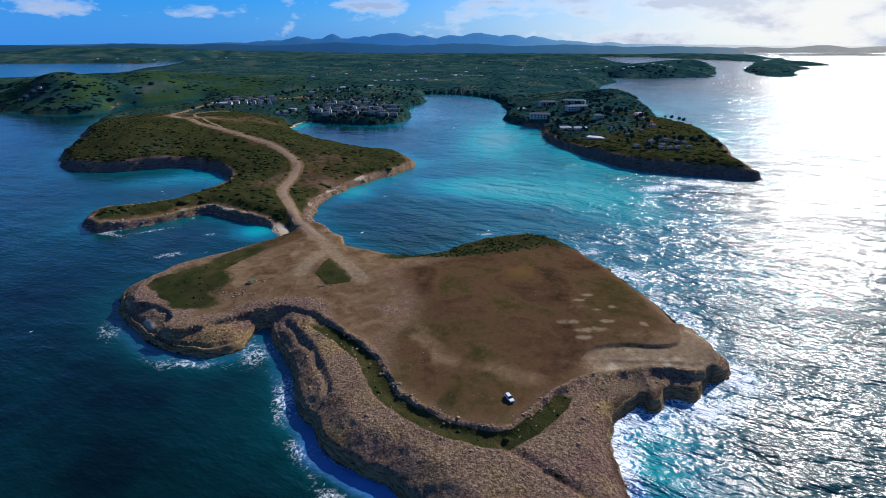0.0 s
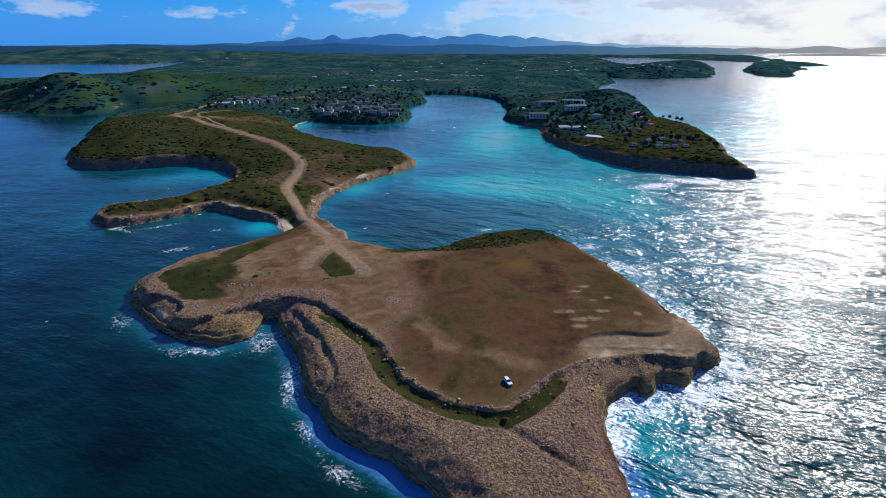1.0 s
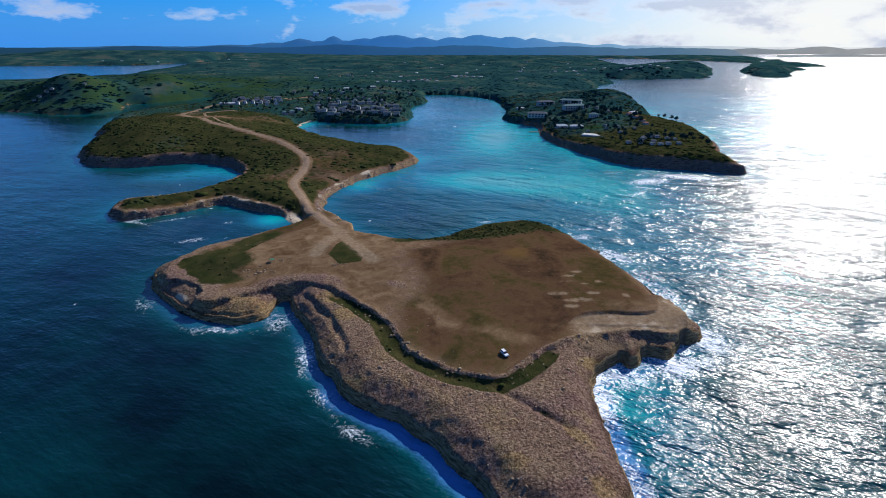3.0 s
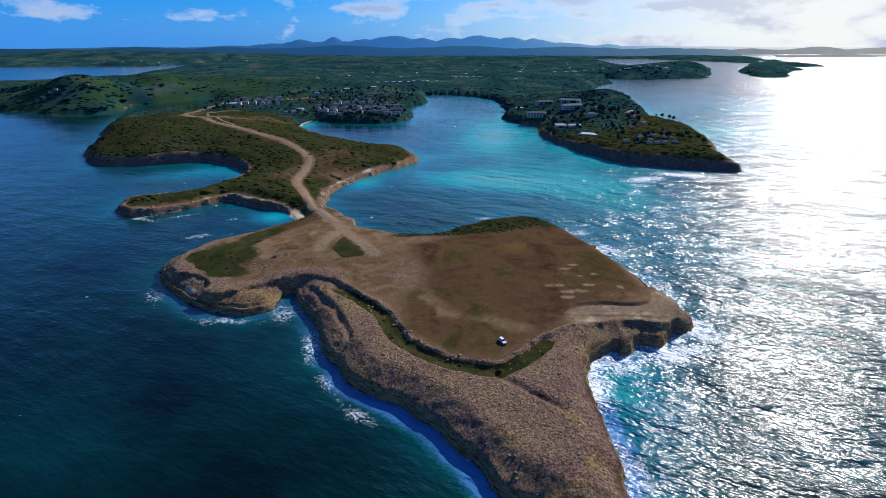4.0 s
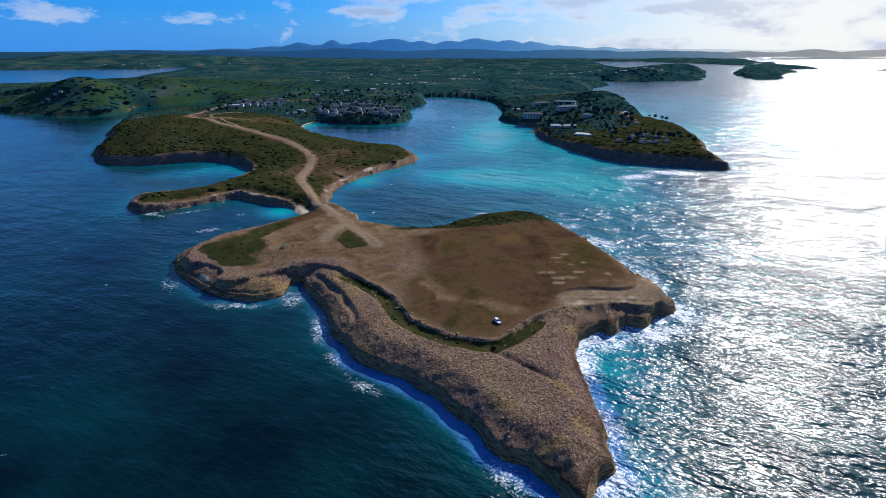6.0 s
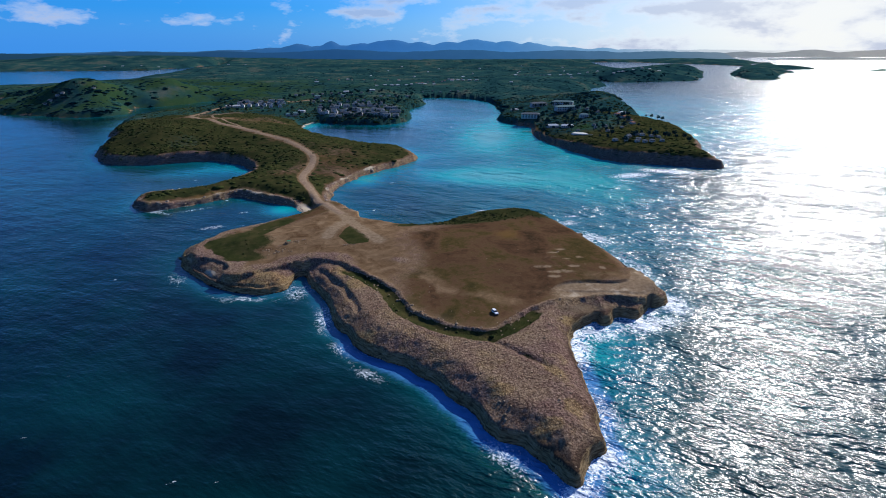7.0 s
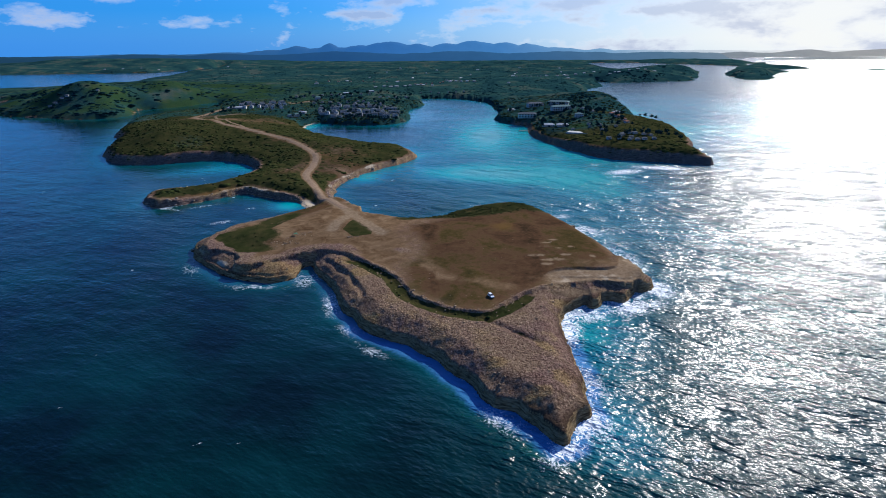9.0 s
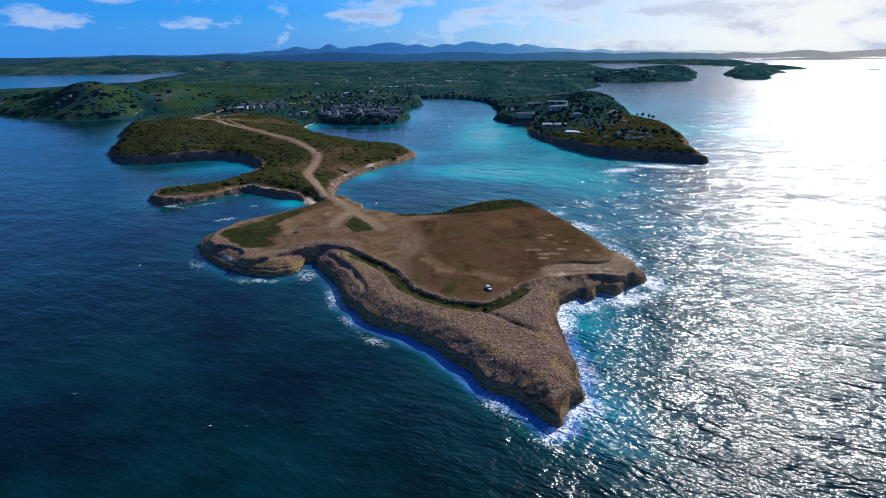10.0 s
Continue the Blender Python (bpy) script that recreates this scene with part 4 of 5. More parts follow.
# ---- helpers for things ----
def part(name, bm, material, parent=None, label="", smooth=False):
    mesh = bpy.data.meshes.new(name)
    bmesh.ops.recalc_face_normals(bm, faces=bm.faces[:])
    bm.to_mesh(mesh)
    bm.free()
    mesh.materials.append(material)
    if smooth:
        mesh.polygons.foreach_set("use_smooth", [True] * len(mesh.polygons))
    ob = new(name, mesh)
    if parent:
        ob.parent = parent
    if label:
        ob["label"] = label
    return ob


def box(bm, x0, x1, y0, y1, z0, z1, bevel=0.0):
    made = bmesh.ops.create_cube(bm, size=1, matrix=Matrix.Translation(((x0 + x1) / 2, (y0 + y1) / 2, (z0 + z1) / 2)) @ Matrix.Diagonal((x1 - x0, y1 - y0, z1 - z0, 1)))
    if bevel:
        edges = {e for v in made["verts"] for e in v.link_edges}
        bmesh.ops.bevel(bm, geom=list(edges), offset=bevel, segments=1, affect="EDGES")
    return bm


def boxed(*args, **more):
    return box(bmesh.new(), *args, **more)


def clump_shape(level, seed, squash=0.75, ragged=0.35):
    """A lumpy bush as points and triangles."""
    bm = bmesh.new()
    bmesh.ops.create_icosphere(bm, subdivisions=level, radius=1)
    for v in bm.verts:
        n = v.co.normalized()
        swell = 1 + ragged * noise.noise(n * 1.7 + Vector((seed * 3.1, 0, 0))) + ragged * 0.7 * noise.noise(n * 4.1 + Vector((0, seed * 2.3, 0)))
        v.co = n * swell
        v.co.z = v.co.z * squash + 0.25
    pts = np.array([v.co[:] for v in bm.verts])
    tris = np.array([[v.index for v in f.verts] for f in bm.faces])
    bm.free()
    return pts, tris


def strewn(name, places, sizes, shapes, material, label, category, tall=1.0):
    """Many small lumps in one mesh."""
    rng = np.random.default_rng(len(places))
    pts, tris, base = [], [], 0
    pick, turn = rng.integers(0, len(shapes), len(places)), rng.uniform(0, 2 * math.pi, len(places))
    stretch = rng.uniform(0.75, 1.3, len(places))
    for (x, y, z), s, k, a, q in zip(places, sizes, pick, turn, stretch):
        z -= 0.2 * s
        p, t = shapes[k]
        c, n = math.cos(a), math.sin(a)
        pts.append(np.stack([x + s * q * (p[:, 0] * c - p[:, 1] * n), y + s * (p[:, 0] * n + p[:, 1] * c), z + s * tall * p[:, 2]], 1))
        tris.append(t + base)
        base += len(p)
    v, t = np.concatenate(pts), np.concatenate(tris)
    mesh = bpy.data.meshes.new(name)
    mesh.vertices.add(len(v))
    mesh.vertices.foreach_set("co", v.astype(np.float32).ravel())
    mesh.loops.add(t.size)
    mesh.loops.foreach_set("vertex_index", t.astype(np.int32).ravel())
    mesh.polygons.add(len(t))
    mesh.polygons.foreach_set("loop_start", np.arange(0, t.size, 3, dtype=np.int32))
    mesh.update(calc_edges=True)
    mesh.materials.append(material)
    return tagged(new(name, mesh), label, category, kind="stuff")


def scatter(count, x0, x1, y0, y1, weight, seed, by_distance=False):
    """Random places, kept by a weight from 0 to 1."""
    rng = np.random.default_rng(seed)
    x = rng.uniform(x0, x1, count)
    y = y0 + (y1 - y0) * rng.uniform(0, 1, count) ** (1.6 if by_distance else 1.0)
    ok = rng.uniform(0, 1, count) < weight(x, y)
    x, y = x[ok], y[ok]
    return np.stack([x, y, on_ground(x, y)], 1)


# ---- plants ----
TUFTS = [clump_shape(1, k + 20, 0.8, 0.5) for k in range(8)]


def bush_weight(x, y):
    patchy = 0.5 + 0.9 * rough_noise(x, y, 28, 3, 61)
    return np.clip(field_at(green, x, y) * 1.2 - 0.25, 0, 1) * np.clip(patchy + 0.25, 0.12, 1) * (field_at(slope, x, y) < 1.0) * (field_at(D, x, y) > 2.5) * (field_at(roadside, x, y) > 6)


near_bushes = scatter(42000, -165, 110, 120, 345, lambda x, y: bush_weight(x, y) * (0.05 + 0.95 * (blob(x, y, 25, 275, 60, 16, 8) > 0.4)), 1)
strewn("headland_shrubs", near_bushes, np.random.default_rng(2).gamma(3, 0.10, len(near_bushes)) + 0.2, TUFTS, SHRUB, "low dark green wind-cut shrubs on the headland", "shrubs")
mid_bushes = scatter(45000, -520, 340, 335, 1020, bush_weight, 3)
strewn("scrubland", mid_bushes, np.random.default_rng(4).gamma(3, 0.42, len(mid_bushes)) + 0.5, TUFTS, SHRUB, "dense green coastal scrub behind the cliffs", "shrubs", 0.36)


def wood_weight(x, y):
    return np.clip(field_at(green, x, y) * 1.3, 0, 1) * np.clip(0.55 + 0.9 * rough_noise(x, y, 90, 3, 66), 0.15, 1) * (field_at(D, x, y) > 6)


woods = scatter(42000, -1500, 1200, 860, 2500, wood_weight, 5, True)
strewn("far_woods", woods, np.random.default_rng(6).gamma(4, 0.85, len(woods)) + 2.0, TUFTS, HAZY_WOODS, "dense dark green woodland inland", "woods", 0.26)


def tree_template():
    root = new("tree")
    bm = bmesh.new()
    for k, (a, lean, top) in enumerate(((0, 0.0, 4.2), (0.9, 0.9, 4.6), (3.0, 1.0, 4.4), (5.0, 0.8, 4.9))):
        low = 0.0 if k == 0 else 1.6 + 0.2 * k
        tip = Vector((math.cos(a) * lean * 1.6, math.sin(a) * lean * 1.6, top))
        foot = Vector((0, 0, low))
        way = (tip - foot)
        m = Matrix.Translation((tip + foot) / 2) @ way.to_track_quat("Z", "Y").to_matrix().to_4x4()
        bmesh.ops.create_cone(bm, segments=7, radius1=0.26 if k == 0 else 0.13, radius2=0.06, depth=way.length, matrix=m, cap_ends=True)
    part("trunk", bm, BARK, root)
    rng = np.random.default_rng(12)
    v, f, base = [], [], 0
    for k in range(26):
        p, t = TUFTS[k % 8]
        a, r, h = rng.uniform(0, 6.28), rng.uniform(0.2, 2.6), rng.uniform(3.2, 6.6)
        r *= 1.15 - abs(h - 4.6) / 3.2
        s = rng.uniform(0.5, 1.05)
        v.append(p * s + (r * math.cos(a), r * math.sin(a), h))
        f.append(t + base)
        base += len(p)
    mesh = bpy.data.meshes.new("crown")
    mesh.from_pydata(np.concatenate(v).tolist(), [], np.concatenate(f).tolist())
    mesh.materials.append(HAZY_WOODS)
    crown = new("crown", mesh)
    crown.parent = root
    return tagged(root, "leafy dark green tree among the houses", "tree", "trees near the houses")


# ---- houses ----
def house_template(w, d, storeys, roof_material, label, bays, veranda=True):
    """A plain villa: rendered walls, hipped roof, windows and a door, with its long side along x."""
    root = new("house")
    h = 3.0 * storeys
    part("wall", boxed(-w / 2, w / 2, -d / 2, d / 2, -1.5, h), PLASTER, root)
    bm = bmesh.new()
    o, rise = 0.7, d * 0.24
    lowr = [bm.verts.new(c) for c in ((-w / 2 - o, -d / 2 - o, h), (w / 2 + o, -d / 2 - o, h), (w / 2 + o, d / 2 + o, h), (-w / 2 - o, d / 2 + o, h))]
    edge = [bm.verts.new((v.co.x, v.co.y, h + 0.18)) for v in lowr]
    a, b = bm.verts.new((-(w - d) / 2 - 0.2, 0, h + rise + 0.2)), bm.verts.new(((w - d) / 2 + 0.2, 0, h + rise + 0.2))
    bm.faces.new(lowr)
    for k in range(4):
        bm.faces.new((lowr[k], lowr[(k + 1) % 4], edge[(k + 1) % 4], edge[k]))
    bm.faces.new((edge[0], edge[1], b, a))
    bm.faces.new((edge[2], edge[3], a, b))
    bm.faces.new((edge[1], edge[2], b))
    bm.faces.new((edge[3], edge[0], a))
    part("roof", bm, roof_material, root)
    for s in range(storeys):
        for k in range(bays):
            x = -w / 2 + (k + 0.5) * w / bays
            name = "door" if s == 0 and k == bays // 2 else "window"
            low, high = (0.0, 2.1) if name == "door" else (0.9, 2.2)
            pane = part(name, boxed(x - 0.65, x + 0.65, -d / 2 - 0.05, -d / 2 + 0.1, 3 * s + low, 3 * s + high), GLASS_DARK if name == "window" else TIMBER, root)
            if name == "window":
                part("sill", boxed(x - 0.8, x + 0.8, -d / 2 - 0.2, -d / 2 - 0.052, 3 * s + low - 0.12, 3 * s + low), PLASTER, pane)
    if veranda:
        part("veranda_roof", boxed(-w / 2, w / 2, -d / 2 - 2.2, -d / 2 - 0.71, 2.55, 2.7), roof_material, root)
        for k in range(4):
            x = -w / 2 + 0.2 + k * (w - 0.4) / 3
            part("post", boxed(x - 0.1, x + 0.1, -d / 2 - 2.1, -d / 2 - 1.9, -1.0, 2.55), PLASTER, root)
    return tagged(root, label, "house")


KINDS = {
    "villa": house_template(17, 8, 2, ROOF_GREY, "two-storey resort villa with pale walls and grey roof", 4),
    "cottage": house_template(9, 7, 1, ROOF_GREY, "single-storey cottage with grey hipped roof", 3),
    "white": house_template(22, 9, 1, ROOF_WHITE, "long pavilion with a bright white roof", 6),
    "teal": house_template(16, 11, 2, ROOF_TEAL, "large building with faded green hipped roof", 4),
    "red": house_template(11, 8, 1, ROOF_RED, "low house with terracotta roof", 3),
}
ROWS = [  # kind, from, to, how many, turn in degrees, group
    ("villa", (-345, 872), (-300, 884), 3, 20, "resort villas"), ("villa", (-338, 900), (-288, 930), 3, 25, "resort villas"),
    ("white", (-352, 842), (-338, 842), 2, 4, "white pavilions"), ("teal", (-238, 775), (-226, 788), 2, 30, "large resort buildings"), ("white", (-222, 812), (-221, 812), 1, -20, "white pavilions"),
    ("villa", (-172, 784), (-70, 778), 7, 0, "resort villas"), ("villa", (-188, 806), (-70, 808), 7, 4, "resort villas"), ("villa", (-196, 834), (-78, 852), 7, 8, "resort villas"),
    ("cottage", (-206, 870), (-84, 890), 7, 6, "resort cottages"), ("cottage", (-230, 925), (-110, 948), 6, 10, "resort cottages"), ("teal", (-236, 985), (-190, 1010), 2, 12, "large resort buildings"),
    ("cottage", (-300, 1060), (-150, 1085), 6, 5, "resort cottages"), ("white", (-205, 1120), (-150, 1150), 2, 15, "white pavilions"), ("cottage", (-120, 1010), (-70, 1060), 3, 40, "resort cottages"),
    ("white", (122, 832), (123, 832), 1, 2, "white pavilions"), ("cottage", (214, 770), (232, 742), 3, -30, "hotel cottages"), ("teal", (196, 694), (197, 694), 1, 4, "large resort buildings"), ("cottage", (206, 716), (226, 724), 2, 10, "hotel cottages"),
    ("white", (144, 649), (163, 644), 2, 0, "white pavilions"), ("cottage", (200, 629), (201, 591), 2, -30, "hotel cottages"), ("cottage", (196, 532), (240, 536), 5, 4, "hotel cottages"),
    ("cottage", (206, 518), (236, 516), 4, -6, "hotel cottages"), ("red", (250, 700), (250, 640), 3, 20, "red-roofed houses"), ("cottage", (176, 620), (226, 612), 3, 10, "hotel cottages"), ("white", (262, 720), (264, 720), 1, 15, "white pavilions"),
    ("cottage", (-702, 912), (-684, 926), 3, 20, "hilltop houses"), ("cottage", (-640, 955), (-639, 955), 1, 60, "hilltop houses"),
    ("white", (-150, 1255), (-20, 1320), 6, 20, "village houses"), ("red", (-60, 1330), (60, 1420), 6, 12, "village houses"), ("white", (20, 1440), (90, 1370), 4, -25, "village houses"),
    ("cottage", (220, 1480), (300, 1530), 4, 10, "village houses"), ("white", (530, 1640), (690, 1690), 4, 5, "village houses"), ("red", (-330, 1400), (-120, 1500), 5, 5, "village houses"),
    ("white", (-1500, 2440), (-900, 2520), 6, 0, "far shore houses"), ("white", (340, 1650), (500, 1720), 4, 5, "village houses"), ("cottage", (-40, 1180), (60, 1170), 4, 0, "village houses"),
]
ROWS += [("white", (-300 + 37 * k, 1290 + (k * 211) % 900), (-299 + 37 * k, 1291 + (k * 211) % 900), 1, k * 40, "village houses") for k in range(26)]
rng = random.Random(5)
for kind, (xa, ya), (xb, yb), many, turn, group in ROWS:
    many = round(many * 1.5) if many > 2 else many
    for k in range(many):
        u = k / max(1, many - 1)
        x, y = xa + (xb - xa) * u + rng.uniform(-4, 4), ya + (yb - ya) * u + rng.uniform(-7, 7)
        home = copy_thing(KINDS[kind], pose(x, y, float(on_ground(x, y)) + 0.5, 0, 0, turn + rng.uniform(-9, 9)) @ Matrix.Scale(rng.uniform(0.5, 0.72) * (0.68 if "village" in group or "far" in group else 0.82 if "hotel" in group else 1), 4))
        home["group"] = group
for model in KINDS.values():
    for o in (*model.children_recursive, model):
        bpy.data.objects.remove(o)


# ---- resort and hotel buildings with a shape of their own ----
def gable_house_template():
    """A narrow two-storey villa, its white gable to the front."""
    root = new("gabled_villa")
    w, d, h, rise = 8.0, 11.0, 5.4, 1.9
    bm = bmesh.new()
    ends = [[bm.verts.new((x, y, z)) for x, z in ((-w / 2, -1.5), (w / 2, -1.5), (w / 2, h), (0, h + rise), (-w / 2, h))] for y in (-d / 2, d / 2)]
    for end in ends:
        bm.faces.new(end)
    for k in range(5):
        bm.faces.new((ends[0][k], ends[0][(k + 1) % 5], ends[1][(k + 1) % 5], ends[1][k]))
    part("wall", bm, WHITE_WALL, root, "white rendered gable wall")
    for side in (-1, 1):
        bm = bmesh.new()
        reach, low = w / 2 + 0.6, h - 0.6 * rise / (w / 2)
        under = [bm.verts.new(c) for c in ((side * reach, -d / 2 - 0.5, low + 0.06), (side * reach, d / 2 + 0.5, low + 0.06), (0, d / 2 + 0.5, h + rise + 0.06), (0, -d / 2 - 0.5, h + rise + 0.06))]
        over = [bm.verts.new((v.co.x, v.co.y, v.co.z + 0.2)) for v in under]
        bm.faces.new(under)
        bm.faces.new(over)
        for k in range(4):
            bm.faces.new((under[k], under[(k + 1) % 4], over[(k + 1) % 4], over[k]))
        part("roof", bm, ROOF_GREY, root)
    for z in (0.2, 3.0):
        for x in (-1.9, 1.9):
            pane = part("window", boxed(x - 0.8, x + 0.8, -d / 2 - 0.04, -d / 2 + 0.1, z, z + 2.0), GLASS_DARK, root)
            part("sill", boxed(x - 0.95, x + 0.95, -d / 2 - 0.2, -d / 2 - 0.042, z - 0.12, z - 0.002), WHITE_WALL, pane)
    part("balcony", boxed(-w / 2, w / 2, -d / 2 - 1.5, -d / 2 - 0.21, 2.62, 2.8), WHITE_WALL, root)
    for x in (-w / 2 + 0.2, 0, w / 2 - 0.2):
        part("post", boxed(x - 0.1, x + 0.1, -d / 2 - 1.45, -d / 2 - 1.25, -1.0, 2.62), WHITE_WALL, root)
    return tagged(root, "narrow white gabled villa with a grey roof", "house", "gabled villas")


def hotel_template(long, roof_material, label):
    """A long two-storey hotel wing with a white colonnade and galleries along its front."""
    root = new("hotel_wing")
    d, h = 12.0, 6.4
    part("wall", boxed(-long / 2, long / 2, -d / 2, d / 2, -2.0, h), PLASTER, root)
    bm = bmesh.new()
    low = [bm.verts.new(c) for c in ((-long / 2 - 1, -d / 2 - 3, h), (long / 2 + 1, -d / 2 - 3, h), (long / 2 + 1, d / 2 + 1, h), (-long / 2 - 1, d / 2 + 1, h))]
    eave = [bm.verts.new((v.co.x, v.co.y, h + 0.25)) for v in low]
    ridge_ends = [bm.verts.new((x, -1, h + 2.9)) for x in (-long / 2 + 6, long / 2 - 6)]
    bm.faces.new(low)
    for k in range(4):
        bm.faces.new((low[k], low[(k + 1) % 4], eave[(k + 1) % 4], eave[k]))
    bm.faces.new((eave[0], eave[1], ridge_ends[1], ridge_ends[0]))
    bm.faces.new((eave[2], eave[3], ridge_ends[0], ridge_ends[1]))
    bm.faces.new((eave[1], eave[2], ridge_ends[1]))
    bm.faces.new((eave[3], eave[0], ridge_ends[0]))
    part("roof", bm, roof_material, root)
    part("gallery", boxed(-long / 2, long / 2, -d / 2 - 2.6, -d / 2 - 0.01, 3.0, 3.2), WHITE_WALL, root)
    part("parapet", boxed(-long / 2, long / 2, -d / 2 - 2.6, -d / 2 - 2.45, 3.2, 4.0), WHITE_WALL, root)
    bays = int(long / 5)
    for k in range(bays + 1):
        x = -long / 2 + 0.4 + k * (long - 0.8) / bays
        part("column", boxed(x - 0.3, x + 0.3, -d / 2 - 2.62, -d / 2 - 2.05, -2.0, h - 0.01), WHITE_WALL, root)
    for z in (0.3, 3.6):
        for k in range(bays):
            x = -long / 2 + 0.4 + (k + 0.5) * (long - 0.8) / bays
            part("window", boxed(x - 1.1, x + 1.1, -d / 2 - 0.04, -d / 2 + 0.1, z, z + 2.2), GLASS_DARK, root)
    return tagged(root, label, "hotel", "hotel wings")


WHITE_WALL = plain_material("white_render", (0.60, 0.60, 0.58), 0.85, 0.7, 0.10, Specular_IOR_Level=0.1)
PAVING = plain_material("pale_paving", (0.58, 0.56, 0.50), 0.9, 0.6, 0.15, Specular_IOR_Level=0.05)
gabled = gable_house_template()
for x, y, turn in ((-331, 846, 6), (-321, 850, 8), (-310, 855, 10), (-299, 861, 14), (-290, 869, 18), (-281, 880, 22), (-276, 893, 25), (-294, 828, 20), (-281, 835, 22), (-268, 842, 24),
                   (-196, 812, 4), (-182, 802, 2), (-167, 798, 0), (-151, 806, 0), (-131, 806, -2), (-120, 805, 0), (-109, 806, 3), (-93, 805, 6), (-174, 874, 4), (-149, 884, 6), (-127, 896, 8), (-106, 897, 10)):
    copy_thing(gabled, pose(x, y, float(on_ground(x, y)) + 0.6, 0, 0, turn) @ Matrix.Scale(0.66, 4))
wings = [(hotel_template(34, ROOF_GREY, "long grey-roofed hotel wing with a white colonnade"), ((133, 742, -6), (162, 842, 10))),
         (hotel_template(42, ROOF_TEAL, "long green-roofed hotel wing with white galleries"), ((189, 762, 13), (198, 822, -20)))]
for wing, spots in wings:
    for x, y, turn in spots:
        copy_thing(wing, pose(x, y, float(on_ground(x, y)) + 1.2, 0, 0, turn) @ Matrix.Scale(0.78, 4))
for model in (gabled, *(wing for wing, _ in wings)):
    for o in (*model.children_recursive, model):
        bpy.data.objects.remove(o)


def court_thing(x, y, turn):
    """A pale paved court on a low retaining wall."""
    root = new("paved_court")
    part("paving", boxed(-13, 13, -7, 7, -0.3, 0.1, bevel=0.04), PAVING, root)
    part("retaining_wall", boxed(-13.3, 13.3, -7.3, -7.01, -5.0, 0.5), PLASTER, root)
    root.matrix_world = pose(x, y, float(on_ground(x, y)) + 0.7, 0, 0, turn)
    return tagged(root, "pale paved court on a retaining wall", "court")


def pier_thing(x0, x1, y):
    """A short timber jetty on piles."""
    root = new("jetty")
    part("deck", boxed(x0, x1, y - 1.2, y + 1.2, 1.1, 1.35), TIMBER, root)
    for k in range(5):
        for side in (-0.9, 0.9):
            at = x0 + 0.6 + k * (x1 - x0 - 1.2) / 4
            part("pile", boxed(at - 0.15, at + 0.15, y + side - 0.15, y + side + 0.15, -4.0, 1.1), TIMBER, root)
    return tagged(root, "short weathered timber jetty over shallow water", "jetty")


court_thing(173, 588, -28)
pier_thing(112, 131, 677)

tree = tree_template()
for x0, x1, y0, y1, many in ((-360, -200, 770, 960, 50), (-200, -60, 755, 775, 42), (-200, -60, 775, 960, 70), (-300, -60, 960, 1150, 70), (110, 250, 600, 830, 130), (150, 300, 500, 620, 26), (230, 325, 640, 760, 14), (-720, -620, 890, 960, 6)):
    for k in range(many):
        x, y = rng.uniform(x0, x1), rng.uniform(y0, y1)
        if field_at(D, x, y) > 4:
            s = rng.uniform(0.55, 1.15)
            copy_thing(tree, pose(x, y, float(on_ground(x, y)) - 0.15, 0, 0, rng.uniform(0, 360)) @ Matrix.Scale(s, 4))
for o in (*tree.children_recursive, tree):
    bpy.data.objects.remove(o)


